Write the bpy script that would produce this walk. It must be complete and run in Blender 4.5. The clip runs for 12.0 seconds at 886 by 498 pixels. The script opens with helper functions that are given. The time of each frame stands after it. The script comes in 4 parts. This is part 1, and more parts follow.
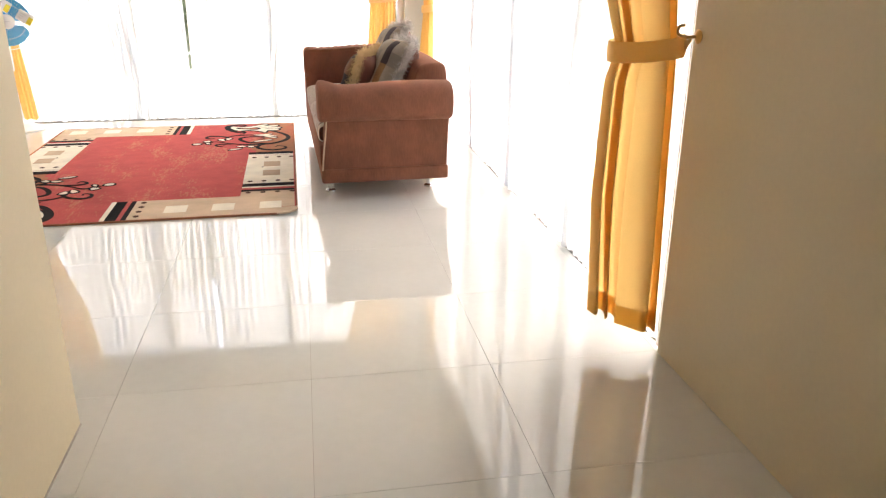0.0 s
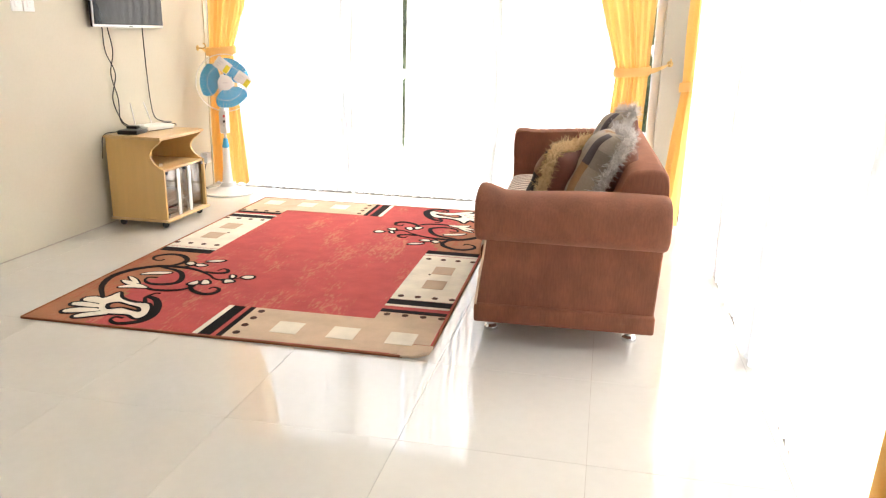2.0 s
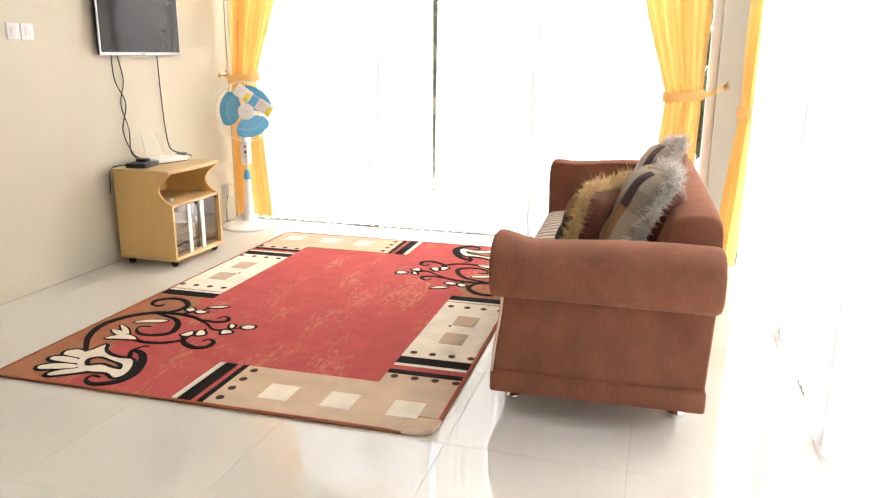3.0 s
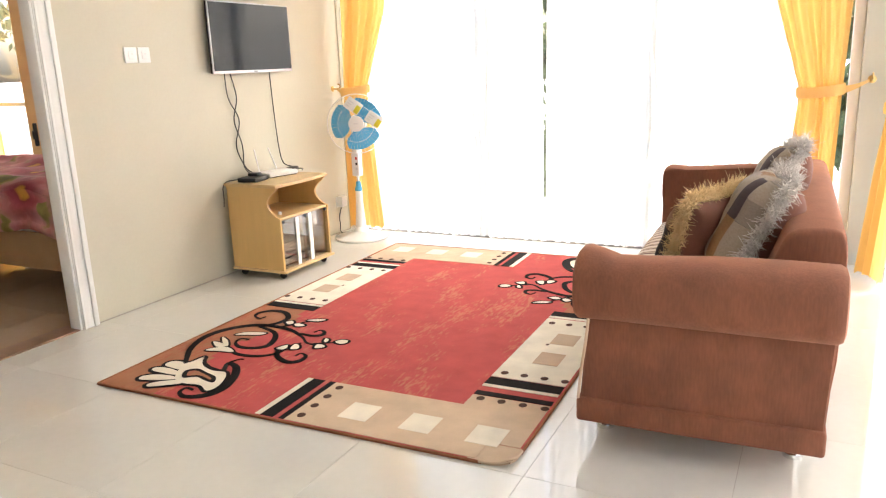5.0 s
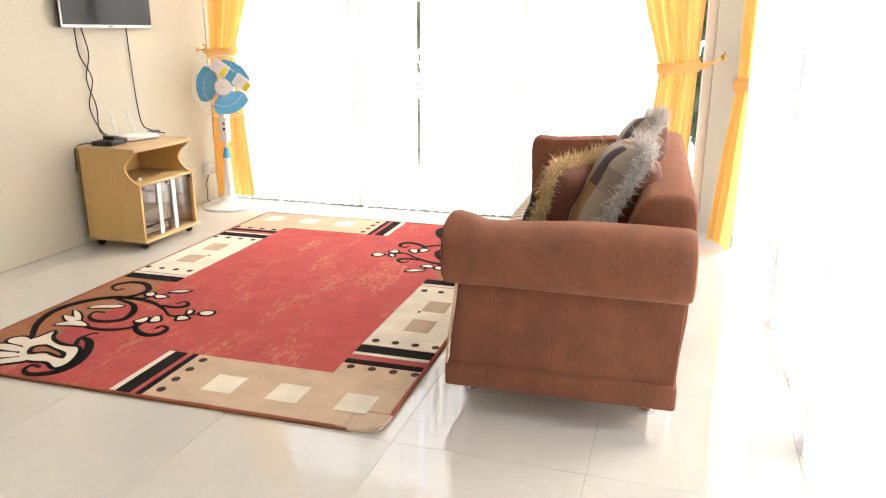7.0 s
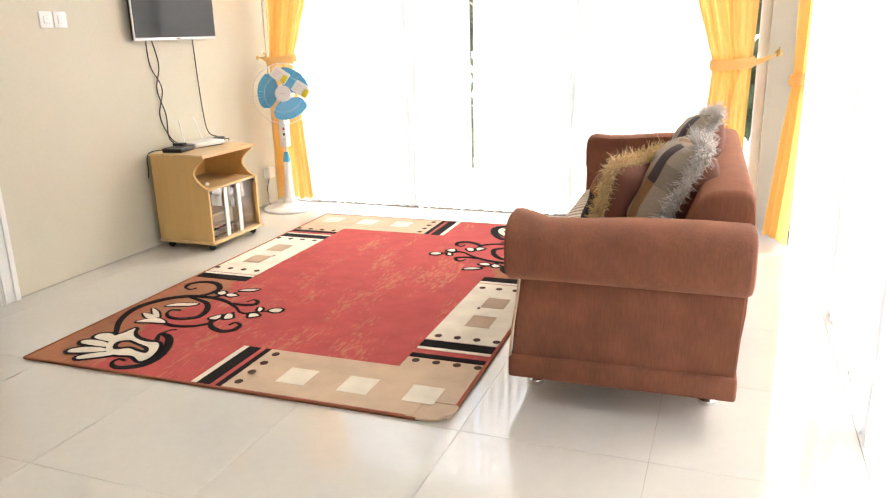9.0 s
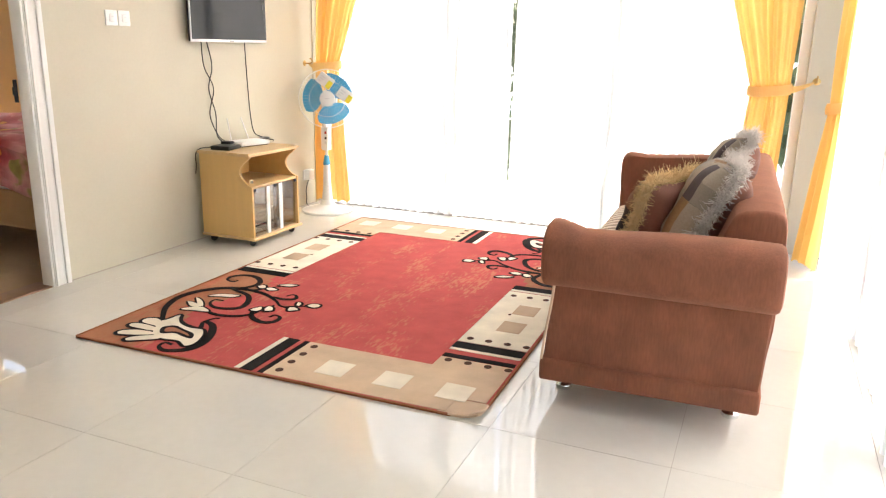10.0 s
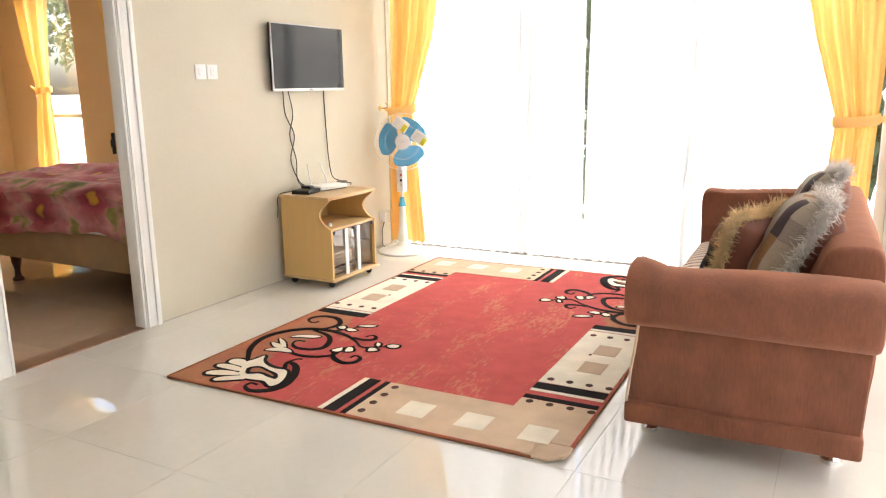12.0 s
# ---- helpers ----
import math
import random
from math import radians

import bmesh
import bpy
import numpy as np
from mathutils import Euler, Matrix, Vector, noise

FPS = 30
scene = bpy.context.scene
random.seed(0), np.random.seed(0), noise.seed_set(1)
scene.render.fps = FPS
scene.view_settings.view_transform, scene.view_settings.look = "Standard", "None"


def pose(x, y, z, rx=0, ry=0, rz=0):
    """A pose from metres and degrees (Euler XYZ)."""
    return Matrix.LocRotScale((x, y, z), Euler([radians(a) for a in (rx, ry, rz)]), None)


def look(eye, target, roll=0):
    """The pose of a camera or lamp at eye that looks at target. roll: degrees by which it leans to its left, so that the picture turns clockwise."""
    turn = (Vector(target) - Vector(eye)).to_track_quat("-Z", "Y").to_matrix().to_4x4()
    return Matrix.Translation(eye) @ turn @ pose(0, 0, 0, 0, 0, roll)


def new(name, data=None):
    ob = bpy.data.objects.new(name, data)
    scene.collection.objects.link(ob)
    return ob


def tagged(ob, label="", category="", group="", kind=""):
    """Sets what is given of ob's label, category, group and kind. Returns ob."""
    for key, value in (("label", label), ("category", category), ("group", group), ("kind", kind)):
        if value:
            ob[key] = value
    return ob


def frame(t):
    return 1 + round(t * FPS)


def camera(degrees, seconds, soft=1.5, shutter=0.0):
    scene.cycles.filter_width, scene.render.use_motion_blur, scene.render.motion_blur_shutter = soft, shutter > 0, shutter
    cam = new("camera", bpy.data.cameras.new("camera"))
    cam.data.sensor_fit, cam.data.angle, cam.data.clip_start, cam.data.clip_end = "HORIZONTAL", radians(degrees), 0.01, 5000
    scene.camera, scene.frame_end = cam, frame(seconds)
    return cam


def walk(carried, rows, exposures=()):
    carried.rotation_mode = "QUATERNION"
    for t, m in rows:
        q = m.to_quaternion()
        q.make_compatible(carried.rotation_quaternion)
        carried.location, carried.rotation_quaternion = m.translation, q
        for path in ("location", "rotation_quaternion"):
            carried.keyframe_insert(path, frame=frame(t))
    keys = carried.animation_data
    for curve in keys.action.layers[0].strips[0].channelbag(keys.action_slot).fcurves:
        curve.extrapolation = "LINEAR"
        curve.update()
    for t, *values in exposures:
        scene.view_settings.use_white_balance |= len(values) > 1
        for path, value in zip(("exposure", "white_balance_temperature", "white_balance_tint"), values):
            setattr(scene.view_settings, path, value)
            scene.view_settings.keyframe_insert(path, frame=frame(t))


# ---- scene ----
cam = camera(60.9, 12.0, 1.2)
PATH = [
    (0, (0.639, -3.403, 1.254), (0.971, -1.556, 0.561), 0.3),
    (0.5, (0.809, -3.113, 1.273), (0.874, -1.221, 0.63), 1.3),
    (1, (0.947, -2.756, 1.224), (0.884, -0.866, 0.572), 0.6),
    (1.5, (1.055, -2.414, 1.253), (0.876, -0.515, 0.651), -2.0),
    (2, (1.171, -2.091, 1.268), (0.779, -0.209, 0.714), 1.3),
    (2.5, (1.233, -1.812, 1.266), (0.77, 0.059, 0.73), 1.8),
    (3, (1.225, -1.609, 1.272), (0.689, 0.252, 0.771), 0.5),
    (3.5, (1.279, -1.453, 1.255), (0.484, 0.319, 0.777), 0.4),
    (5.5, (1.356, -1.385, 1.263), (0.478, 0.346, 0.78), -2.3),
    (6, (1.361, -1.377, 1.259), (0.497, 0.358, 0.769), -2.5),
    (6.5, (1.378, -1.352, 1.24), (0.609, 0.421, 0.723), -1.2),
    (7, (1.376, -1.35, 1.23), (0.802, 0.484, 0.676), 0.1),
    (9, (1.356, -1.467, 1.249), (0.665, 0.327, 0.698), -1.5),
    (9.5, (1.35, -1.563, 1.235), (0.65, 0.226, 0.679), 1.2),
    (10, (1.348, -1.603, 1.252), (0.596, 0.175, 0.732), 1.1),
    (10.5, (1.347, -1.604, 1.23), (0.606, 0.183, 0.724), 0.7),
    (11, (1.311, -1.621, 1.289), (0.518, 0.159, 0.839), -0.7),
    (11.5, (1.314, -1.632, 1.266), (0.374, 0.094, 0.897), -0.6),
    (12, (1.321, -1.627, 1.262), (0.39, 0.092, 0.841), -0.9),
]
EXPOSURES = [(0.0, 2.76, 6400, 9.0), (1.0, 2.82, 6400, 8.0), (2.0, 2.96, 6400, 7.5), (12.0, 2.95, 6400, 7.5)]
walk(cam, [(t, look(eye, target, roll)) for t, eye, target, roll in PATH], EXPOSURES)

# ---- daylight ----
world = bpy.data.worlds.new("world")
scene.world = world
world.use_nodes = True
wn = world.node_tree
sky = wn.nodes.new("ShaderNodeTexSky")
sky.sky_type = 'NISHITA'
sky.sun_disc = False
sky.sun_elevation = radians(45)
sky.sun_rotation = radians(39)
sky.air_density, sky.dust_density, sky.ozone_density = 1.0, 5.0, 1.0
wn.links.new(sky.outputs[0], wn.nodes["Background"].inputs[0])
wn.nodes["Background"].inputs[1].default_value = 0.15
sun = new("sun", bpy.data.lights.new("sun", 'SUN'))
sun.data.energy, sun.data.angle, sun.data.color = 1.0, radians(15), (1.0, 0.97, 0.92)
sun.matrix_world = look((8, 10, 13), (0, 0, 0))

# ---- materials ----
def ramp(nt, fac, stops):
    r = nt.nodes.new("ShaderNodeValToRGB")
    while len(r.color_ramp.elements) < len(stops):
        r.color_ramp.elements.new(0.5)
    for e, (p, c) in zip(r.color_ramp.elements, stops):
        e.position, e.color = p, (*c, 1)
    nt.links.new(fac, r.inputs[0])
    return r.outputs[0]


def noise_tex(nt, scale, detail=4, stretch=(1, 1, 1), kind="ShaderNodeTexNoise"):
    co = nt.nodes.new("ShaderNodeTexCoord")
    mp = nt.nodes.new("ShaderNodeMapping")
    mp.inputs["Scale"].default_value = stretch
    nt.links.new(co.outputs["Object"], mp.inputs[0])
    n = nt.nodes.new(kind)
    n.inputs["Scale"].default_value = scale
    if kind == "ShaderNodeTexNoise":
        n.inputs["Detail"].default_value = detail
    nt.links.new(mp.outputs[0], n.inputs[0])
    return n.outputs[0]


def mixcol(nt, fac, a, b, mode='MIX'):
    m = nt.nodes.new("ShaderNodeMix")
    m.data_type, m.blend_type = 'RGBA', mode
    for sock, v in ((m.inputs[0], fac), (m.inputs[6], a), (m.inputs[7], b)):
        if isinstance(v, (int, float)):
            sock.default_value = v
        elif isinstance(v, tuple):
            sock.default_value = (*v, 1)
        else:
            nt.links.new(v, sock)
    return m.outputs[2]


def surf(name, base, rough=0.5, metal=0.0, var=0.12, scale=6.0, fine=80.0, bump=0.1, stretch=(1, 1, 1), coat=0.0,
         sheen=0.0, random_tone=0.0, ior=1.5, dist=0.002):
    """A surface with broad stains, fine grain and relief."""
    m = bpy.data.materials.new(name)
    m.use_nodes = True
    nt = m.node_tree
    b = nt.nodes["Principled BSDF"]
    big, small = noise_tex(nt, scale, 5, stretch), noise_tex(nt, fine, 3, stretch)
    lo, hi = tuple(c * (1 - var) for c in base), tuple(min(1, c * (1 + var)) for c in base)
    col = mixcol(nt, 0.35, ramp(nt, big, [(0.3, lo), (0.7, hi)]), ramp(nt, small, [(0.3, lo), (0.7, hi)]))
    if random_tone:
        oi = nt.nodes.new("ShaderNodeObjectInfo")
        k = 1 - random_tone
        col = mixcol(nt, 1.0, col, ramp(nt, oi.outputs["Random"], [(0, (k, k, k)), (1, (1, 1, 1))]), 'MULTIPLY')
    nt.links.new(col, b.inputs["Base Color"])
    b.inputs["Roughness"].default_value = rough
    b.inputs["Metallic"].default_value = metal
    b.inputs["IOR"].default_value = ior
    b.inputs["Coat Weight"].default_value = coat
    b.inputs["Coat Roughness"].default_value = 0.03
    b.inputs["Sheen Weight"].default_value = sheen
    if bump:
        bp = nt.nodes.new("ShaderNodeBump")
        bp.inputs["Strength"].default_value = bump
        bp.inputs["Distance"].default_value = dist
        nt.links.new(small, bp.inputs["Height"])
        nt.links.new(bp.outputs[0], b.inputs["Normal"])
    return m


def cloth(name, base, through_part, clear=0.0, var=0.1, fine=300.0):
    """A fabric that lets light through: part scattered, part clear between the threads."""
    m = bpy.data.materials.new(name)
    m.use_nodes = True
    nt = m.node_tree
    nt.nodes.remove(nt.nodes["Principled BSDF"])
    out = nt.nodes["Material Output"]
    lo, hi = tuple(c * (1 - var) for c in base), tuple(min(1, c * (1 + var)) for c in base)
    col = mixcol(nt, 0.3, ramp(nt, noise_tex(nt, 5, 4, (1, 1, 0.3)), [(0.3, lo), (0.7, hi)]), ramp(nt, noise_tex(nt, fine, 2), [(0.3, lo), (0.7, hi)]))
    d, t = nt.nodes.new("ShaderNodeBsdfDiffuse"), nt.nodes.new("ShaderNodeBsdfTranslucent")
    nt.links.new(col, d.inputs[0])
    nt.links.new(col, t.inputs[0])
    mx = nt.nodes.new("ShaderNodeMixShader")
    mx.inputs[0].default_value = through_part
    nt.links.new(d.outputs[0], mx.inputs[1])
    nt.links.new(t.outputs[0], mx.inputs[2])
    last = mx
    if clear:
        tr = nt.nodes.new("ShaderNodeBsdfTransparent")
        last = nt.nodes.new("ShaderNodeMixShader")
        last.inputs[0].default_value = clear
        nt.links.new(mx.outputs[0], last.inputs[1])
        nt.links.new(tr.outputs[0], last.inputs[2])
    nt.links.new(last.outputs[0], out.inputs[0])
    return m


def pane_glass(name, tint=(1, 1, 1), ior=1.5):
    m = bpy.data.materials.new(name)
    m.use_nodes = True
    nt = m.node_tree
    nt.nodes.remove(nt.nodes["Principled BSDF"])
    tr, gl = (nt.nodes.new("ShaderNodeBsdf" + k) for k in ("Transparent", "Glossy"))
    lw, pw, fr = (nt.nodes.new("ShaderNode" + k) for k in ("LayerWeight", "Math", "Math"))
    lw.inputs[0].default_value = 0.5
    pw.operation, fr.operation = 'POWER', 'MULTIPLY_ADD'
    pw.inputs[1].default_value = 4.0
    f0 = ((ior - 1) / (ior + 1)) ** 2
    fr.inputs[1].default_value, fr.inputs[2].default_value = 1 - f0, f0
    nt.links.new(lw.outputs["Facing"], pw.inputs[0])
    nt.links.new(pw.outputs[0], fr.inputs[0])
    tr.inputs[0].default_value = (*tint, 1)
    gl.inputs["Roughness"].default_value = 0.02
    mx = nt.nodes.new("ShaderNodeMixShader")
    nt.links.new(fr.outputs[0], mx.inputs[0])
    nt.links.new(tr.outputs[0], mx.inputs[1])
    nt.links.new(gl.outputs[0], mx.inputs[2])
    nt.links.new(mx.outputs[0], nt.nodes["Material Output"].inputs[0])
    return m


PAINT = surf("cream_wall_paint", (0.58, 0.545, 0.435), 0.55, var=0.035, scale=2.0, fine=60, bump=0.06)
# Cream paint again, with the corridor's warm light put into its colour.
PAINT_WARM_LIGHT = surf("cream_wall_paint_warm_light", (0.66, 0.56, 0.38), 0.55, var=0.04, scale=2.0, fine=60, bump=0.06)
PAINT_BED = surf("apricot_wall_paint", (0.84, 0.63, 0.38), 0.6, var=0.04, scale=2.0, fine=60, bump=0.06)
CEIL = surf("ceiling_paint", (0.82, 0.81, 0.78), 0.8, var=0.03, bump=0.05)
TILE = surf("polished_porcelain", (0.66, 0.64, 0.585), 0.012, var=0.035, scale=3.0, fine=25, bump=0.0, random_tone=0.03, ior=1.68)
TILE_BED = surf("tan_glazed_tile", (0.56, 0.43, 0.31), 0.08, var=0.06, scale=3.0, fine=25, bump=0.0, random_tone=0.04)
GROUT = surf("grout", (0.40, 0.36, 0.31), 0.9, var=0.2)
WHITE = surf("white_gloss_paint", (0.82, 0.82, 0.80), 0.25, var=0.03, scale=4, bump=0.03)
FRAME = surf("white_frame_coating", (0.80, 0.80, 0.79), 0.3, var=0.03, bump=0.02)
TRACK = surf("grey_aluminium", (0.30, 0.28, 0.26), 0.4, 0.6, var=0.15, bump=0.03)
GLASS = pane_glass("window_glass")
SMOKED = pane_glass("smoked_glass", (0.80, 0.76, 0.72), 2.2)
SHEER = cloth("white_sheer", (0.93, 0.93, 0.93), 0.80, clear=0.12, var=0.03)
# Vertical grey streaks put the shade of doubled folds into the cloth colour.
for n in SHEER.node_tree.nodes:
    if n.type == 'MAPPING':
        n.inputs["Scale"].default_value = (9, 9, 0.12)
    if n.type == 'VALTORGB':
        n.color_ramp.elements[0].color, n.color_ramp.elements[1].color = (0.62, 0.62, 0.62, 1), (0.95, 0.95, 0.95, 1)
YELLOW = cloth("yellow_curtain_cloth", (0.85, 0.565, 0.195), 0.48, var=0.08)
YELLOW_HEM = cloth("yellow_double_cloth", (0.88, 0.60, 0.19), 0.5, var=0.08)
TIE = cloth("pale_yellow_tie_cloth", (0.90, 0.68, 0.32), 0.5, var=0.08)
BRASS = surf("brass", (0.62, 0.42, 0.16), 0.3, 1.0, var=0.2, bump=0.05)
VELVET = surf("brown_velvet", (0.192, 0.068, 0.035), 0.9, var=0.30, scale=9, fine=150, bump=0.45, stretch=(1, 1, 0.16), sheen=0.30)
[n for n in VELVET.node_tree.nodes if n.type == 'MAPPING'][0].inputs["Scale"].default_value = (1, 1, 0.8)
VELVET.node_tree.nodes["Principled BSDF"].inputs["Sheen Tint"].default_value = (0.75, 0.36, 0.2, 1)
CHROME = surf("chrome", (0.75, 0.75, 0.75), 0.12, 1.0, var=0.05, bump=0)
WOOD = surf("beech_laminate", (0.66, 0.43, 0.16), 0.32, var=0.05, scale=5, fine=60, bump=0.04, stretch=(6, 6, 0.6))
WOOD_TOP = surf("beech_laminate_top", (0.62, 0.42, 0.19), 0.3, var=0.12, scale=5, fine=60, bump=0.04, stretch=(6, 0.6, 6))
BLACK = surf("black_plastic", (0.015, 0.015, 0.016), 0.35, var=0.2, bump=0.05)
SCREEN = surf("dark_screen", (0.015, 0.017, 0.02), 0.08, var=0.05, bump=0, ior=1.38)
SILVER = surf("silver_plastic", (0.66, 0.66, 0.67), 0.3, 0.3, var=0.04, bump=0)
PLASTIC = surf("white_plastic", (0.82, 0.82, 0.81), 0.3, var=0.03, bump=0.02)
BLUE = surf("blue_plastic", (0.09, 0.40, 0.68), 0.25, var=0.06, bump=0)
RED_BTN = surf("red_plastic", (0.6, 0.08, 0.06), 0.3, var=0.05, bump=0)
PACK_Y = surf("yellow_packet_print", (0.75, 0.68, 0.05), 0.35, var=0.2, scale=30)
DARKWOOD = surf("dark_wood", (0.10, 0.045, 0.025), 0.4, var=0.25, stretch=(1, 1, 0.2))
SILL = surf("brown_threshold", (0.24, 0.135, 0.08), 0.3, var=0.2, scale=12)
BEIGE_FABRIC = surf("tan_bed_fabric", (0.42, 0.28, 0.16), 0.85, var=0.12, fine=200, bump=0.2)
# carpet
def pile(name, base, worn=None, amount=0.0):
    m = surf(name, base, 0.95, var=0.14, scale=9, fine=420, bump=0.6, sheen=0.0, dist=0.003)
    m.node_tree.nodes["Principled BSDF"].inputs["Specular IOR Level"].default_value = 0.1
    if worn:
        nt = m.node_tree
        b = nt.nodes["Principled BSDF"]
        old = b.inputs["Base Color"].links[0].from_socket
        streak = noise_tex(nt, 70, 2, (1.3, 0.32, 1))
        patch = noise_tex(nt, 2.8, 2.0, (1.9, 0.6, 1))
        both = nt.nodes.new("ShaderNodeMath")
        both.operation = 'MULTIPLY'
        nt.links.new(streak, both.inputs[0])
        nt.links.new(patch, both.inputs[1])
        fac = ramp(nt, both.outputs[0], [(amount, (0, 0, 0)), (amount + 0.09, (0.42, 0.42, 0.42))])
        nt.links.new(mixcol(nt, fac, old, worn), b.inputs["Base Color"])
    return m


RUG_RED = pile("red_pile", (0.50, 0.098, 0.092), (0.58, 0.32, 0.18), 0.29)
RUG_RUST = pile("rust_pile", (0.40, 0.18, 0.10), (0.44, 0.075, 0.055), 0.235)
RUG_CREAM = pile("cream_pile", (0.80, 0.735, 0.61))
RUG_SAND = pile("sand_pile", (0.63, 0.475, 0.335))
RUG_BEIGE = pile("beige_pile", (0.55, 0.41, 0.29))
RUG_BLACK = pile("black_pile", (0.022, 0.018, 0.018))
RUG_DOT = pile("brown_pile", (0.10, 0.055, 0.04))
RUG_EDGE = pile("rust_binding", (0.30, 0.12, 0.06))


def striped(name, period, cols, axis):
    m = surf(name, (0.5, 0.5, 0.5), 0.85, fine=250, bump=0.3)
    nt = m.node_tree
    co, sp = nt.nodes.new("ShaderNodeTexCoord"), nt.nodes.new("ShaderNodeSeparateXYZ")
    nt.links.new(co.outputs["Object"], sp.inputs[0])
    mu, fr = nt.nodes.new("ShaderNodeMath"), nt.nodes.new("ShaderNodeMath")
    mu.operation, fr.operation = 'DIVIDE', 'FRACT'
    mu.inputs[1].default_value = period
    nt.links.new(sp.outputs[axis], mu.inputs[0])
    nt.links.new(mu.outputs[0], fr.inputs[0])
    c = ramp(nt, fr.outputs[0], cols)
    nt.nodes[c.node.name].color_ramp.interpolation = 'CONSTANT'
    nt.links.new(c, nt.nodes["Principled BSDF"].inputs["Base Color"])
    return m


STRIPES = striped("striped_seat_cloth", 0.062, [(0.0, (0.60, 0.50, 0.40)), (0.40, (0.09, 0.035, 0.025)), (0.58, (0.52, 0.42, 0.33)), (0.70, (0.14, 0.055, 0.035)), (0.82, (0.60, 0.50, 0.40))], 1)


def patchwork(name, cols, cell, seed):
    """Cloth sewn from rectangular patches, each of one tone."""
    m = surf(name, (0.5, 0.5, 0.5), 0.85, fine=250, bump=0.3)
    nt = m.node_tree
    co, mp = nt.nodes.new("ShaderNodeTexCoord"), nt.nodes.new("ShaderNodeMapping")
    mp.inputs["Location"].default_value = (seed, seed * .7, .5)
    mp.inputs["Scale"].default_value = (1 / cell[0], 1 / cell[1], .1)
    grid, sp = nt.nodes.new("ShaderNodeTexVoronoi"), nt.nodes.new("ShaderNodeSeparateColor")
    grid.distance = 'CHEBYCHEV'
    grid.inputs["Scale"].default_value = 1.0
    grid.inputs["Randomness"].default_value = 0.12
    nt.links.new(co.outputs["Object"], mp.inputs[0])
    nt.links.new(mp.outputs[0], grid.inputs[0])
    nt.links.new(grid.outputs["Color"], sp.inputs[0])
    c = ramp(nt, sp.outputs[0], cols)
    nt.nodes[c.node.name].color_ramp.interpolation = 'CONSTANT'
    thread = noise_tex(nt, 180, 2, (1, 0.1, 1))
    c = mixcol(nt, 0.35, c, ramp(nt, thread, [(0.35, (0.6, 0.55, 0.5)), (0.65, (1, 1, 1))]), 'MULTIPLY')
    nt.links.new(c, nt.nodes["Principled BSDF"].inputs["Base Color"])
    return m


PATCH_GREY = patchwork("grey_patchwork_cloth", [(0, (0.34, 0.28, 0.21)), (0.3, (0.27, 0.15, 0.065)), (0.5, (0.25, 0.21, 0.17)), (0.66, (0.38, 0.32, 0.25)), (0.82, (0.06, 0.04, 0.045)), (0.92, (0.31, 0.26, 0.22))], (.080, .062), .31)
PATCH_DARK = patchwork("dark_patchwork_cloth", [(0, (0.03, 0.022, 0.022)), (0.5, (0.36, 0.30, 0.23)), (0.7, (0.03, 0.022, 0.025)), (0.85, (0.24, 0.12, 0.06))], (.10, .08), .17)
FRINGE_W = surf("white_fringe_yarn", (0.68, 0.63, 0.58), 0.9, var=0.15, bump=0)
FRINGE_Y = surf("straw_fringe_yarn", (0.74, 0.54, 0.28), 0.9, var=0.2, bump=0)
CUSH_BACK = surf("brown_cushion_cloth", (0.19, 0.07, 0.04), 0.85, var=0.2, fine=200, bump=0.3, sheen=0.08)


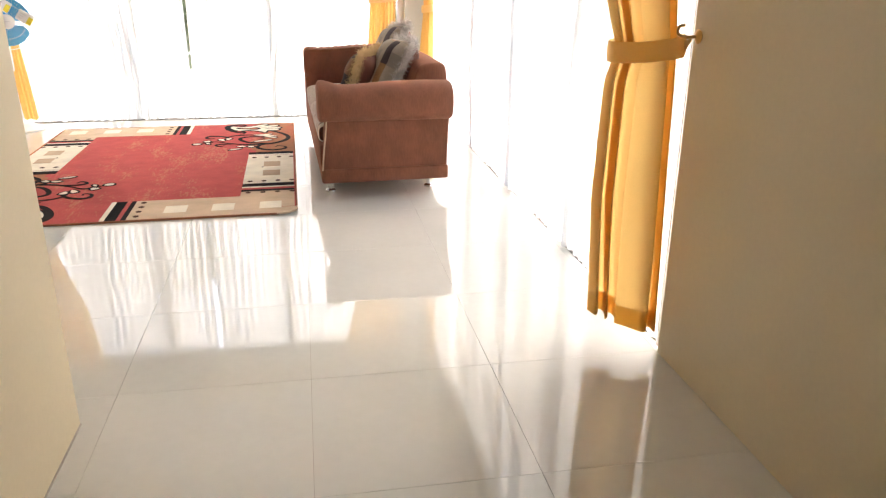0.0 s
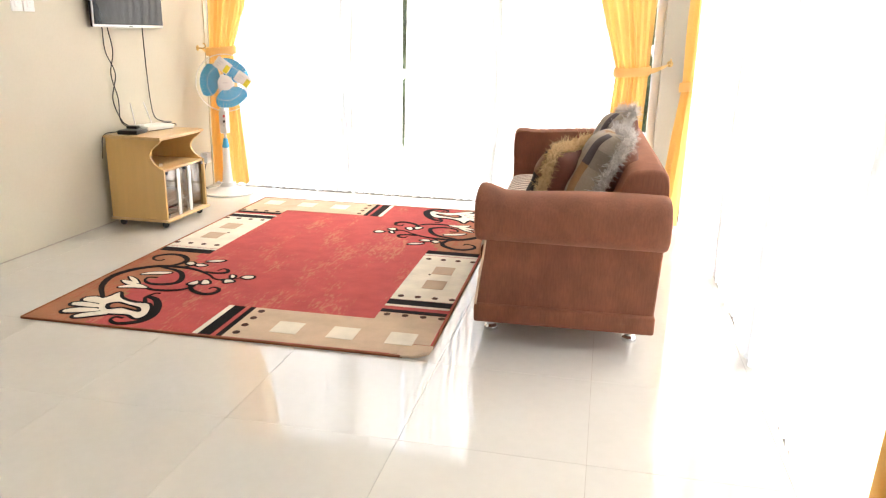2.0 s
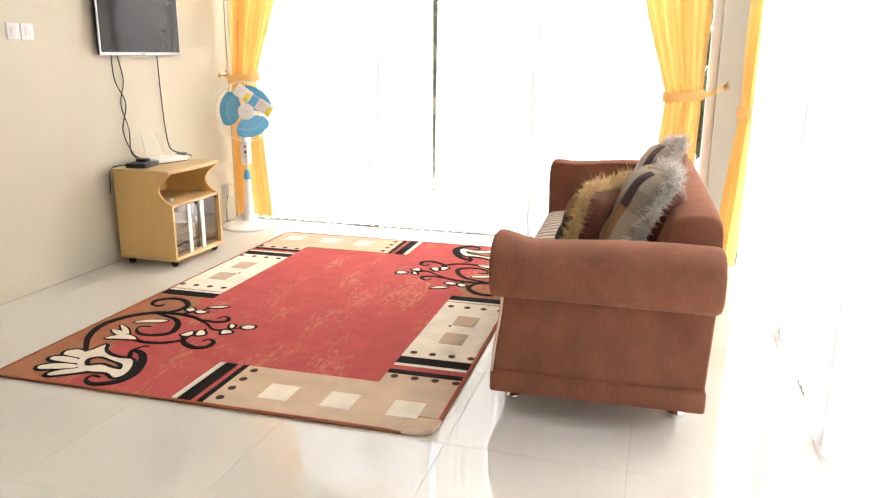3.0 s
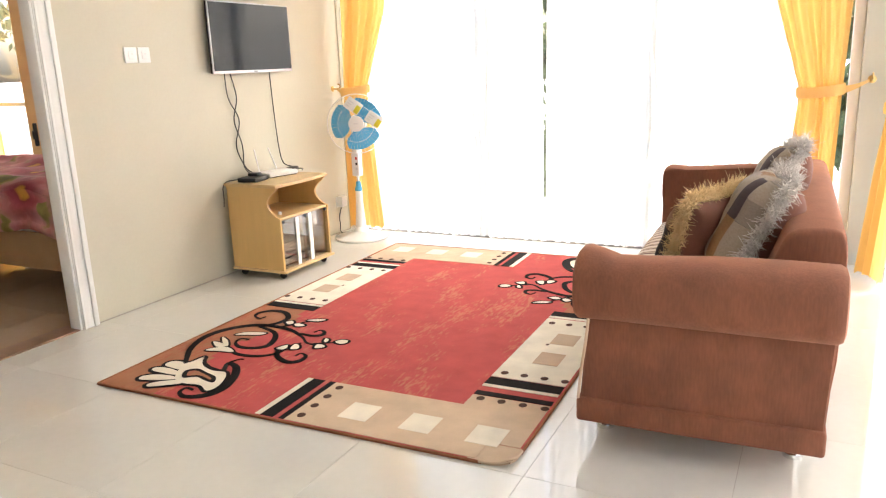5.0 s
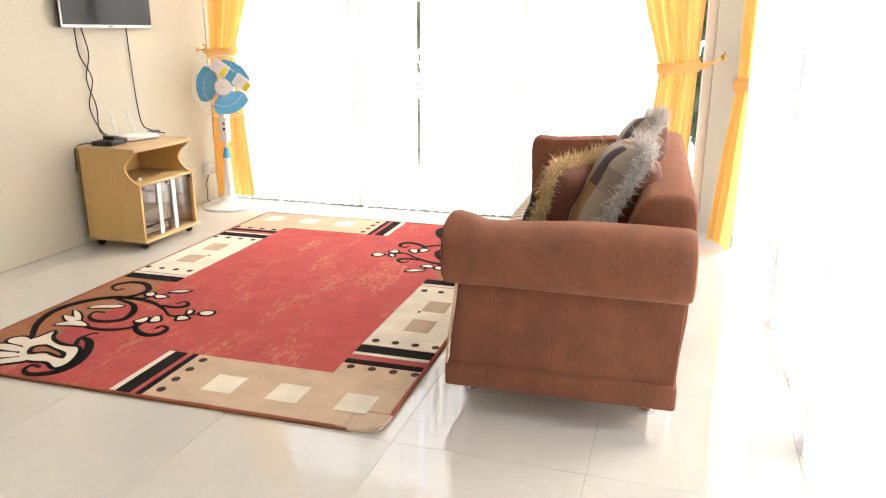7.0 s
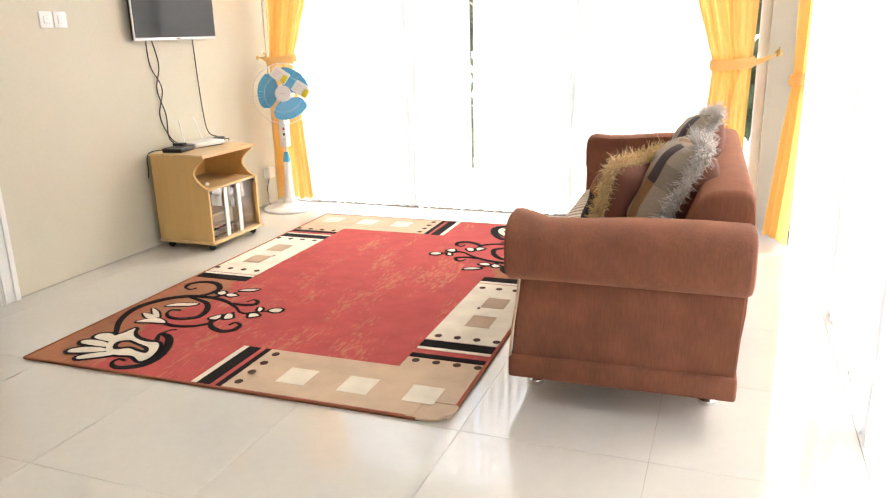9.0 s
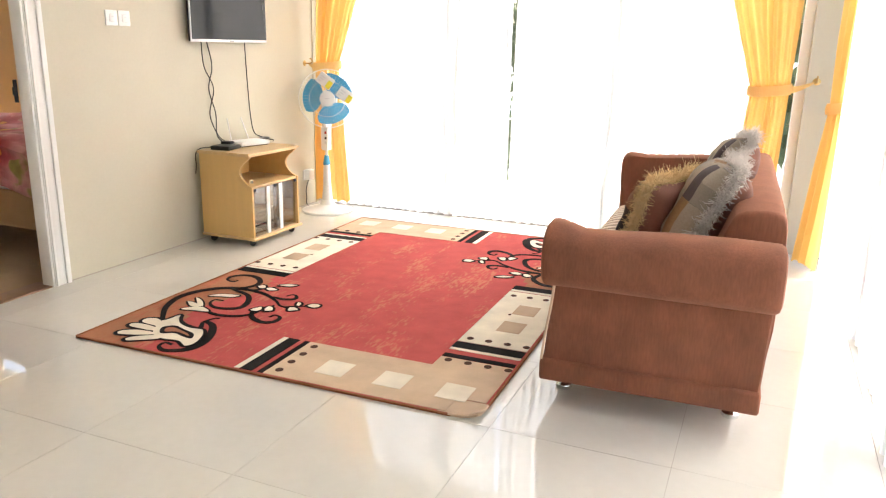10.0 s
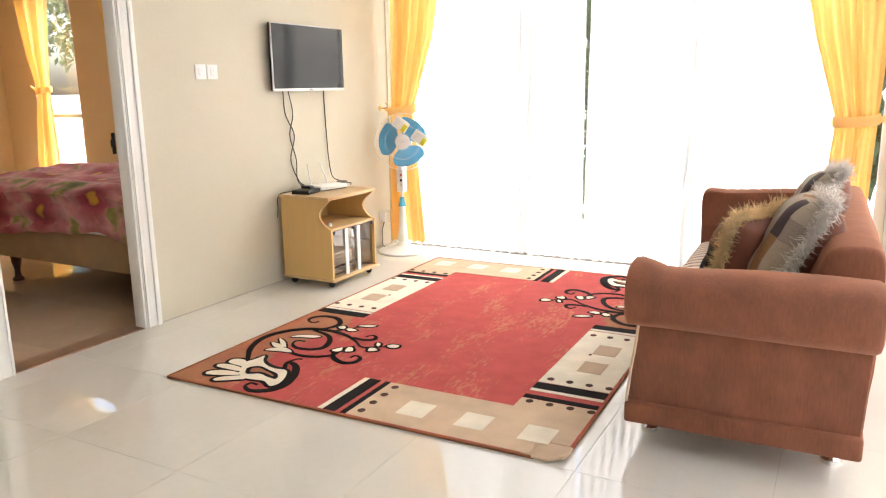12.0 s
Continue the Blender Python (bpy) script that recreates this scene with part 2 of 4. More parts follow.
def floral():
    """Large open flowers with orange hearts on a pink ground with green leaves."""
    m = surf("pink_floral_blanket", (0.6, 0.2, 0.25), 0.9, fine=200, bump=0.3, sheen=0.15)
    nt = m.node_tree

    def math_node(op, a, b=None):
        q = nt.nodes.new("ShaderNodeMath")
        q.operation = op
        for k, v in enumerate((a, b)):
            if v is None:
                continue
            if isinstance(v, (int, float)):
                q.inputs[k].default_value = v
            else:
                nt.links.new(v, q.inputs[k])
        return q.outputs[0]
    co, sp, cb = (nt.nodes.new("ShaderNode" + k) for k in ("TexCoord", "SeparateXYZ", "CombineXYZ"))
    nt.links.new(co.outputs["Object"], sp.inputs[0])
    nt.links.new(sp.outputs[0], cb.inputs[0])
    nt.links.new(math_node('ADD', sp.outputs[1], sp.outputs[2]), cb.inputs[1])
    v = nt.nodes.new("ShaderNodeTexVoronoi")
    v.voronoi_dimensions = '2D'
    v.inputs["Scale"].default_value = 2.1
    v.inputs["Randomness"].default_value = 0.6
    nt.links.new(cb.outputs[0], v.inputs[0])
    dv = nt.nodes.new("ShaderNodeVectorMath")
    dv.operation = 'SUBTRACT'
    nt.links.new(cb.outputs[0], dv.inputs[0])
    nt.links.new(v.outputs["Position"], dv.inputs[1])
    d = nt.nodes.new("ShaderNodeSeparateXYZ")
    nt.links.new(dv.outputs[0], d.inputs[0])
    ang = math_node('ARCTAN2', d.outputs[1], d.outputs[0])
    lobes = math_node('COSINE', math_node('MULTIPLY', ang, 6.0))
    edge = math_node('ADD', math_node('MULTIPLY', lobes, 0.13), 0.42)
    rad = math_node('ADD', v.outputs["Distance"], math_node('MULTIPLY', math_node('SUBTRACT', noise_tex(nt, 7, 3), 0.5), 0.2))
    inside = ramp(nt, math_node('SUBTRACT', edge, rad), [(0.0, (0, 0, 0)), (0.02, (1, 1, 1))])
    flower = ramp(nt, rad, [(0.05, (0.78, 0.40, 0.06)), (0.085, (0.60, 0.24, 0.05)), (0.11, (0.34, 0.04, 0.06)), (0.26, (0.52, 0.12, 0.15)), (0.46, (0.70, 0.34, 0.34))])
    ground = ramp(nt, noise_tex(nt, 5.0, 2), [(0.42, (0.60, 0.22, 0.23)), (0.54, (0.66, 0.36, 0.31)), (0.60, (0.36, 0.32, 0.10)), (0.70, (0.18, 0.17, 0.05))])
    c = mixcol(nt, inside, ground, flower)
    dark = ramp(nt, noise_tex(nt, 12, 5), [(0.35, (0.5, 0.4, 0.42)), (0.6, (1, 1, 1))])
    nt.links.new(mixcol(nt, 0.5, c, dark, 'MULTIPLY'), nt.nodes["Principled BSDF"].inputs["Base Color"])
    return m


FLORAL = floral()
PAVING = surf("pale_paving", (0.46, 0.45, 0.42), 0.85, var=0.15, scale=0.6, fine=12)
LEAF = cloth("leaf_green", (0.12, 0.15, 0.085), 0.4, var=0.4, fine=3)
BARK = surf("bark", (0.16, 0.12, 0.09), 0.95, var=0.3, bump=0.6, dist=0.02)

# ---- builders ----
def box(bm, x0, x1, y0, y1, z0, z1):
    vs = [bm.verts.new((x, y, z)) for z in (z0, z1) for y in (y0, y1) for x in (x0, x1)]
    for f in ((0, 2, 3, 1), (4, 5, 7, 6), (0, 1, 5, 4), (2, 6, 7, 3), (0, 4, 6, 2), (1, 3, 7, 5)):
        bm.faces.new([vs[i] for i in f])
    return bm


def rbox(x0, x1, y0, y1, z0, z1, r=0.004, seg=2):
    bm = box(bmesh.new(), x0, x1, y0, y1, z0, z1)
    bmesh.ops.bevel(bm, geom=bm.edges[:], offset=r, segments=seg, profile=0.5, affect='EDGES')
    return bm


def loft(rings, closed=True, caps=True):
    bm = bmesh.new()
    vs = [[bm.verts.new(p) for p in ring] for ring in rings]
    n = len(vs[0])
    for a, b in zip(vs, vs[1:]):
        for i in range(n if closed else n - 1):
            j = (i + 1) % n
            bm.faces.new((a[i], a[j], b[j], b[i]))
    if caps and closed:
        bm.faces.new(vs[0][::-1])
        bm.faces.new(vs[-1])
    bmesh.ops.recalc_face_normals(bm, faces=bm.faces[:])
    return bm


def lathe(profile, n=32, axis=None):
    rings = [[(r * math.cos(2 * math.pi * i / n), r * math.sin(2 * math.pi * i / n), z) for i in range(n)] for r, z in profile]
    return loft(rings)


def smooth_line(pts, n=8):
    """A smooth line through a few points."""
    P = [Vector(p) for p in pts]
    P = [2 * P[0] - P[1]] + P + [2 * P[-1] - P[-2]]
    out = []
    for i in range(1, len(P) - 2):
        a, b, c, d = P[i - 1:i + 3]
        for k in range(n):
            t = k / n
            out.append(0.5 * (2 * b + (c - a) * t + (2 * a - 5 * b + 4 * c - d) * t * t + (3 * b - a - 3 * c + d) * t ** 3))
    return out + [P[-2]]


def tube(pts, r, n=8):
    P = [Vector(p) for p in pts]
    rings, up = [], Vector((0.13, 0.2, 0.97))
    for i, p in enumerate(P):
        d = (P[min(i + 1, len(P) - 1)] - P[max(i - 1, 0)]).normalized()
        if abs(d.dot(up)) > 0.95:
            up = Vector((0.9, 0.3, 0.1))
        a = d.cross(up).normalized()
        b = d.cross(a)
        rings.append([p + r * (math.cos(2 * math.pi * k / n) * a + math.sin(2 * math.pi * k / n) * b) for k in range(n)])
    return loft(rings)


def prism(outline, lo, hi, axis=1):
    """A flat outline given in the two other axes, with thickness along the axis."""
    def at(p, h):
        q = list(p)
        q.insert(axis, h)
        return q
    return loft([[at(p, lo) for p in outline], [at(p, hi) for p in outline]])


def mesh_of(name, bm, mats, smooth=True):
    me = bpy.data.meshes.new(name)
    bm.to_mesh(me)
    bm.free()
    for m in (mats if isinstance(mats, (list, tuple)) else [mats]):
        me.materials.append(m)
    if smooth:
        me.shade_smooth()
        me.set_sharp_from_angle(angle=radians(38))
    return me


def part(name, bm, material, parent, label="", smooth=True):
    ob = new(name, mesh_of(name, bm, material, smooth))
    ob.parent = parent
    return tagged(ob, label)


def thing(name, label, category, m=None, group="", kind=""):
    ob = new(name)
    ob.empty_display_size = 0.1
    if m is not None:
        ob.matrix_basis = m
    return tagged(ob, label, category, group, kind)


def single(name, bm, material, label, category, m=None, kind="", group="", smooth=True):
    ob = new(name, mesh_of(name, bm, material, smooth))
    if m is not None:
        ob.matrix_basis = m
    return tagged(ob, label, category, group, kind)


def boxes(*list_of):
    bm = bmesh.new()
    for b in list_of:
        box(bm, *b)
    return bm


# ---- the shell ----
XL, XR, YB, YS, H = -1.98, 1.80, 3.57, -1.353, 2.75
TOP = 2.40
single("wall_west", boxes((XL - .06, XL, YS, 0.29, 0, H), (XL - .06, XL, 1.065, YB, 0, H), (XL - .06, XL, 0.29, 1.065, 2.06, H)), PAINT,
       "cream painted plaster wall with a doorway", "wall", kind="structure", smooth=False)
single("wall_north", boxes((-1.98, -1.972, YB, YB + .15, 0, H), (1.535, 1.95, YB, YB + .15, 0, H), (-1.972, 1.535, YB, YB + .15, TOP, H)), PAINT,
       "cream painted wall around a wide window", "wall", kind="structure", smooth=False)
single("wall_north_bedroom", boxes((-7.07, -6.42, YB, YB + .15, 0, H), (-5.72, -5.02, YB, YB + .15, 0, H), (-2.6, -1.98, YB, YB + .15, 0, H),
       (-6.42, -5.72, YB, YB + .15, TOP, H), (-5.02, -2.6, YB, YB + .15, TOP, H), (-6.42, -5.72, YB, YB + .15, 0, .25), (-5.02, -2.6, YB, YB + .15, 0, .25)),
       PAINT_BED, "apricot painted bedroom wall with tall windows", "wall", kind="structure", smooth=False)
single("wall_east", boxes((XR, XR + .15, 3.44, YB, 0, H), (XR, XR + .15, -1.213, 3.44, TOP, H)), PAINT,
       "cream painted wall beside a wide window", "wall", kind="structure", smooth=False)
# Corridor walls carry their warm light in the paint; the end wall is unseen.
single("wall_east_corridor", boxes((XR, XR + .15, -6.0, -1.213, 0, H)), PAINT_WARM_LIGHT, "corridor wall in cream paint with warm light put into its colour", "wall", kind="structure", smooth=False)
single("wall_corridor", boxes((-0.19, -0.07, -6.0, YS, 0, H)), PAINT_WARM_LIGHT, "left corridor wall in cream paint with warm light put into its colour", "wall", kind="structure", smooth=False)
single("wall_south_corridor", boxes((-0.19, XR + .15, -6.12, -6.0, 0, H)), PAINT_WARM_LIGHT, "unseen corridor end wall in cream paint tinted as if by warm light", "wall", kind="structure", smooth=False)
single("wall_south", boxes((XL, -0.19, YS - .12, YS, 0, H)), PAINT, "cream painted wall", "wall", kind="structure", smooth=False)
single("wall_bedroom", boxes((-7.07, -6.95, YS, YB, 0, H), (-7.07, XL, YS - .12, YS, 0, H)), PAINT_BED, "apricot painted bedroom wall", "wall", kind="structure", smooth=False)
single("ceiling", boxes((-7.07, 1.95, -6.12, YB + .15, H, H + .12)), CEIL, "white painted ceiling", "ceiling", kind="structure", smooth=False)
floor = single("floor", boxes((-7.07, 1.95, -6.12, YB + .15, -0.12, -0.004)), GROUT, "glossy cream porcelain floor tiles with thin joints", "floor", kind="structure", smooth=False)
single("threshold", rbox(XL - .125, XL + .004, 0.29, 1.065, -0.003, 0.006, .002, 1), SILL, "brown stone threshold in the doorway", "threshold", kind="structure")


def door_casing():
    d = thing("door_1", "white glossy moulded door casing around an open doorway", "door frame", kind="structure")
    for y0, y1, s in ((1.055, 1.148, 1), (0.207, 0.30, -1)):
        part("casing", rbox(XL, XL + .018, y0, y1, 0.0, 2.14, .004), WHITE, d)
        yo = y1 - .03 if s > 0 else y0
        part("casing_bead", rbox(XL + .016, XL + .030, yo, yo + .03, 0.0, 2.14, .006), WHITE, d)
        yi = y0 if s > 0 else y1 - .014
        part("casing_bead", rbox(XL + .016, XL + .026, yi + .004, yi + .018, 0.0, 2.14, .004), WHITE, d)
        yj = y0 - .012 if s > 0 else y1 - .012
        part("jamb", rbox(XL - .066, XL + .012, yj, yj + .022, 0.0, 2.06, .003), WHITE, d)
    part("casing", rbox(XL, XL + .018, 0.207, 1.148, 2.05, 2.14, .004), WHITE, d)
    leaf = part("door_leaf", rbox(-.74, 0, -.02, .02, .012, 2.03, .004), WHITE, d, "white door leaf, open into the bedroom")
    leaf.matrix_basis = pose(XL - .075, 0.325, 0, 0, 0, 4)
    part("strike_plate", rbox(XL - .080, XL - .066, 1.024, 1.040, .945, 1.055, .003), BLACK, d, "dark metal lock strike on the jamb")
    part("strike_lip", rbox(XL - .078, XL - .068, 1.016, 1.026, .98, 1.02, .003), BLACK, d)
    h = part("handle_plate", rbox(-.70, -.66, -.028, -.019, .92, 1.10, .004), BLACK, leaf, "dark metal handle plate")
    h = part("handle_lever", rbox(-.70, -.58, -.066, -.048, 1.03, 1.05, .008), BLACK, leaf, "dark metal lever")
    part("handle_neck", rbox(-.688, -.672, -.058, -.024, 1.03, 1.05, .004), BLACK, leaf)


door_casing()


def window(name, a, b, z0, z1, mullions, depth0, along, label):
    """A framed window between a and b along the x or y axis."""
    w = thing(name, label, "window", kind="structure")

    def bar(n, s0, s1, u0, u1, d0=0.0, d1=.06, r=.004, mat=FRAME):
        d0, d1 = depth0 + d0, depth0 + d1
        bm = rbox(s0, s1, d0, d1, u0, u1, r, 1) if along == 0 else rbox(d0, d1, s0, s1, u0, u1, r, 1)
        return part(n, bm, mat, w)
    bar("window_frame", a, a + .06, z0, z1)
    bar("window_frame", b - .06, b, z0, z1)
    bar("window_frame", a + .06, b - .06, z1 - .06, z1)
    bar("window_frame", a + .06, b - .06, z0, z0 + .015)
    bar("track", a + .06, b - .06, z0 - .002, z0 + .010, -.030, -.002, .002, TRACK)
    edges = [a + .06] + [e for m in mullions for e in (m - .03, m + .03)] + [b - .06]
    for m in mullions:
        bar("mullion", m - .03, m + .03, z0 + .015, z1 - .06, .005, .055)
    for s0, s1 in zip(edges[::2], edges[1::2]):
        p = bar("pane", s0, s1, z0 + .015, z1 - .06, .027, .033, .001, GLASS)
        p.visible_shadow = False
    return w


window("window_1", -1.972, 1.535, 0, TOP, [-0.80, 0.36], YB + .06, 0, "wide white-framed window with sliding panes")
window("window_2", -1.213, 3.44, 0, TOP, [-.1, 1.0, 2.1], XR + .06, 1, "wide white-framed window with sliding panes")
window("window_3", -6.42, -5.72, .25, TOP, [], YB + .06, 0, "tall narrow white-framed bedroom window, widened out of view to brighten the room")
# Last window is widened out of view, to -2.6, to brighten the bedroom.
window("window_4", -5.02, -2.6, .25, TOP, [-3.8], YB + .06, 0, "white-framed bedroom window, widened out of view to brighten the room")
part("rail", rbox(-6.37, -5.77, YB + .07, YB + .11, 1.0, 1.04, .003, 1), FRAME, bpy.data.objects["window_3"])

# outdoors
single("ground", boxes((-400, 400, -400, 400, -0.30, -0.14)), PAVING, "pale paved ground outside", "ground", kind="structure", smooth=False)


def plant(name, spot, height, spread, count, trunk, label, seed, category):
    rng = random.Random(seed)
    p = thing(name, label, category, pose(*spot))
    if trunk:
        top = height * .55
        part("trunk", loft([[((.16 - .10 * k) * math.cos(a) + .1 * math.sin(3 * k), (.16 - .10 * k) * math.sin(a), -.05 + k * top * 1.3) for a in [i * math.pi / 5 for i in range(10)]] for k in (0, .3, .6, 1)]), BARK, p)
        for i in range(6):
            a = i * 1.05 + rng.random()
            part("limb", tube([(0.05, 0, top * .7), (.5 * spread * math.cos(a), .5 * spread * math.sin(a), top * 1.1), (.8 * spread * math.cos(a + .2), .8 * spread * math.sin(a + .2), height * .85)], .04, 6), BARK, p)
    verts, faces = [], []
    clumps = [(rng.gauss(0, spread * .45), rng.gauss(0, spread * .45), height * (rng.uniform(.4, .98) if trunk else rng.uniform(.12, .9))) for _ in range(max(8, count // 60))]
    for i in range(count):
        c = clumps[i % len(clumps)]
        r = .26 * spread
        q = Vector((c[0] + rng.gauss(0, r), c[1] + rng.gauss(0, r), max(.02, c[2] + rng.gauss(0, r * .6))))
        e = Euler((rng.uniform(0, 6), rng.uniform(0, 6), rng.uniform(0, 6))).to_matrix()
        s = rng.uniform(.05, .11) * (1.6 if trunk else 1)
        n = len(verts)
        verts += [q + e @ Vector(v) * s for v in ((-1, 0, 0), (0, -.42, .1), (1.1, 0, 0), (0, .42, .1))]
        faces.append((n, n + 1, n + 2, n + 3))
    me = bpy.data.meshes.new("crown")
    me.from_pydata(verts, [], faces)
    me.materials.append(LEAF)
    ob = new("crown", me)
    ob.parent = p
    return p


for i, (x, y, h) in enumerate([(-7.2, 10.5, .85), (-5.6, 10.2, .7), (-4.1, 10.6, .85), (-2.3, 10.3, .7), (-0.8, 10.4, .8), (1.1, 10.5, .7), (2.6, 10.3, .85)]):
    plant("garden_shrub", (x, y, -.14), h, .6, 420, False, "low green garden shrub beyond the window", i, "shrub")
for i, (x, y, h) in enumerate([(-0.80, 5.5, 2.7), (1.66, 7.6, 2.3)]):
    plant("garden_bush", (x, y, -.14), h, .42, 2200, False, "tall leafy green bush close to the window", 40 + i, "bush")
for i, (x, y, h) in enumerate([(-9.5, 15, 6.0), (-4.2, 16, 6.5), (2.3, 15, 6.0), (-16.5, 12.5, 5.2), (-21, 18, 6)]):
    plant("garden_tree", (x, y, -.14), h, 2.0, 2600, True, "leafy green tree outside the window", 20 + i, "tree")

# ---- curtains ----
def lerp_rows(rows, z):
    z = max(z, rows[0][0])
    for (z0, a0, b0), (z1, a1, b1) in zip(rows, rows[1:]):
        if z0 <= z <= z1:
            k = (z - z0) / (z1 - z0)
            return Vector(a0).lerp(Vector(a1), k), Vector(b0).lerp(Vector(b1), k)
    return Vector(rows[-1][1]), Vector(rows[-1][2])


def pleated(rows, pleats, amp, z0, z1, nz, phase=0.0, offset=0.0, gather=None, per=14, sharp=1.0, uneven=0.0, curl=0.0, bend=0.0, hem=.006):
    """A hanging cloth: rows give its two ends, from the floor up."""
    bm = bmesh.new()
    grid = []
    n = pleats * per
    for i in range(nz + 1):
        z = z0 + (z1 - z0) * i / nz
        a, b = lerp_rows(rows, z)
        d = (b - a)
        nrm = Vector((-d.y, d.x)).normalized()
        g = 1.0 if gather is None else 0.55 + 0.45 * min(1, abs(z - gather) / 0.35)
        row = []
        for k in range(n + 1):
            s = k / n
            th = (2 * math.pi * pleats * s + phase + 0.5 * math.sin(7 * s + phase) + .25 * math.sin(2.1 * z + 5 * s) + 2.2 * uneven * math.sin(2 * math.pi * 1.4 * s + 2 * phase))
            w = math.sin(th)
            w *= 1 - uneven * (.5 + .5 * math.sin(2 * math.pi * 2.3 * s + 3 * phase + .5 * z))
            w = math.copysign(abs(w) ** sharp, w) + .35 * math.sin(4.7 * math.pi * pleats * s * .37 + 1.3 * phase + z * .8)
            p = a + d * (s + .05 * s * (1 - s) * math.sin(5 * z + 9 * s) * (1 if gather is None else .6)) + nrm * (amp * g * w + offset + bend * max(0, s - .62) ** 1.5 * 4.27)
            p = p - d.normalized() * (curl * math.sin(2 * th) * (.55 + .45 * math.sin(11 * s + phase)))
            row.append(bm.verts.new((p.x, p.y, z + (hem * (math.sin(31 * s + phase) + .6 * math.sin(73 * s)) if i == 0 else 0))))
        grid.append(row)
    for r0, r1 in zip(grid, grid[1:]):
        for k in range(n):
            bm.faces.new((r0[k], r0[k + 1], r1[k + 1], r1[k]))
    return bm


def band(centre, rx, ry, turn, z, h, n=40):
    """A soft loop of cloth round a gathered curtain."""
    c, s = math.cos(radians(turn)), math.sin(radians(turn))
    rings = []
    for dz, grow in ((-h / 2, 0), (-h / 2, .006), (-h * .2, .010), (h * .2, .010), (h / 2, .006), (h / 2, 0)):
        rings.append([(centre[0] + (rx + grow) * math.cos(t) * c - (ry + grow) * math.sin(t) * s,
                       centre[1] + (rx + grow) * math.cos(t) * s + (ry + grow) * math.sin(t) * c,
                       z + dz + .012 * math.cos(t - .6)) for t in [2 * math.pi * i / n for i in range(n)]])
    return loft(rings, caps=False)


def strap(a, b, h):
    a, b = Vector(a), Vector(b)
    d = (b - a).normalized()
    side = Vector((-d.y, d.x, 0)).normalized() * .006
    rings = []
    for k in range(7):
        t = k / 6
        p = a.lerp(b, t) + Vector((0, 0, -.015 * math.sin(math.pi * t)))
        hh = h * (1 - .75 * t) / 2
        rings.append([p + side + Vector((0, 0, -hh)), p + side + Vector((0, 0, hh)), p - side + Vector((0, 0, hh)), p - side + Vector((0, 0, -hh))])
    return loft(rings)


def curtain(rows, pleats, amp, tie, hook, phase, label, ring):
    c = thing("curtain", label, "curtain", group="yellow curtains")
    z0 = rows[0][0]
    part("cloth", pleated(rows, pleats, amp, z0, TOP + .02, 70, phase, gather=tie[2], uneven=.6), YELLOW, c)
    rx, ry, turn = ring
    part("tie_band", band(tie[:2], rx, ry, turn, tie[2], .062), TIE, c, "pale yellow cloth tie-back")
    ang = math.atan2(hook[1] - tie[1], hook[0] - tie[0])
    near = Vector(tie) + Vector((math.cos(ang), math.sin(ang), 0)) * (min(rx, ry) * 1.02)
    part("tie_strap", strap(near, Vector(hook), .055), TIE, c)
    return c


def hook(spot, normal, label="brass curtain hook with a round rosette"):
    h = thing("curtain_hook", label, "curtain hook", group="curtain hooks")
    n = Vector(normal)
    m = Matrix.Translation(spot) @ n.to_track_quat('Z', 'Y').to_matrix().to_4x4()
    h.matrix_basis = m
    part("rosette", lathe([(.004, 0), (.020, 0), (.022, .004), (.015, .008), (.008, .011), (.003, .012)], 20), BRASS, h)
    part("arm", tube(smooth_line([(0, 0, .012), (0, 0, .05), (0, .012, .07), (0, .03, .066), (0, .034, .05)], 5), .005), BRASS, h)


# near curtain of the side window
NEAR = [(0.11, (1.578, -1.085), (1.770, -1.225)), (0.55, (1.542, -1.125), (1.770, -1.205)), (0.93, (1.552, -1.140), (1.760, -1.205)), (1.035, (1.582, -1.145), (1.752, -1.210)), (1.25, (1.522, -1.140), (1.735, -1.200)), (TOP + .03, (1.50, -1.10), (1.74, -1.19))]
FOLDS = [(0, .0), (.13, -.022), (.15, .0), (.07, .026), (.20, .030), (.30, -.020), (.31, .004), (.22, .030), (.36, .034), (.45, -.010), (.46, -.026), (.60, -.032), (.74, -.031), (.86, -.024), (.89, -.006), (.80, .018), (.90, .026), (1.0, .004), (.99, .020), (.90, .030)]


def folded(rows, z0, z1, nz, push=0.0):
    """A hanging cloth with a few narrow doubled folds and one flat face."""
    line = smooth_line([(u, v, 0) for u, v in FOLDS], 6)
    rings = []
    for i in range(nz + 1):
        z = z0 + (z1 - z0) * i / nz
        a, b = lerp_rows(rows, z)
        d = b - a
        nrm = Vector((-d.y, d.x)).normalized()
        k = .55 + .45 * min(1, abs(z - 1.035) / .3)
        ring = []
        for q in line:
            p = a + d * (q.x + .012 * math.sin(3.1 * z + 8 * q.x)) + nrm * (k * (q.y + .004 * math.sin(4 * z + 12 * q.x)) - push)
            ring.append((p.x, p.y, z + (.035 * (.5 - q.x) if i == 0 or z < .25 else 0)))
        rings.append(ring)
    return loft(rings, closed=False, caps=False)


near = thing("curtain", "golden yellow floor-length curtain tied back beside the corridor wall", "curtain", group="yellow curtains")
part("cloth", folded(NEAR, .11, TOP + .02, 70), YELLOW, near)
part("hem", folded(NEAR, .106, .178, 4, .004), YELLOW_HEM, near, "stitched double-layer hem")
part("tie_band", band((1.668, -1.175), .108, .046, -21, 1.035, .062), TIE, near, "pale yellow cloth tie-back")
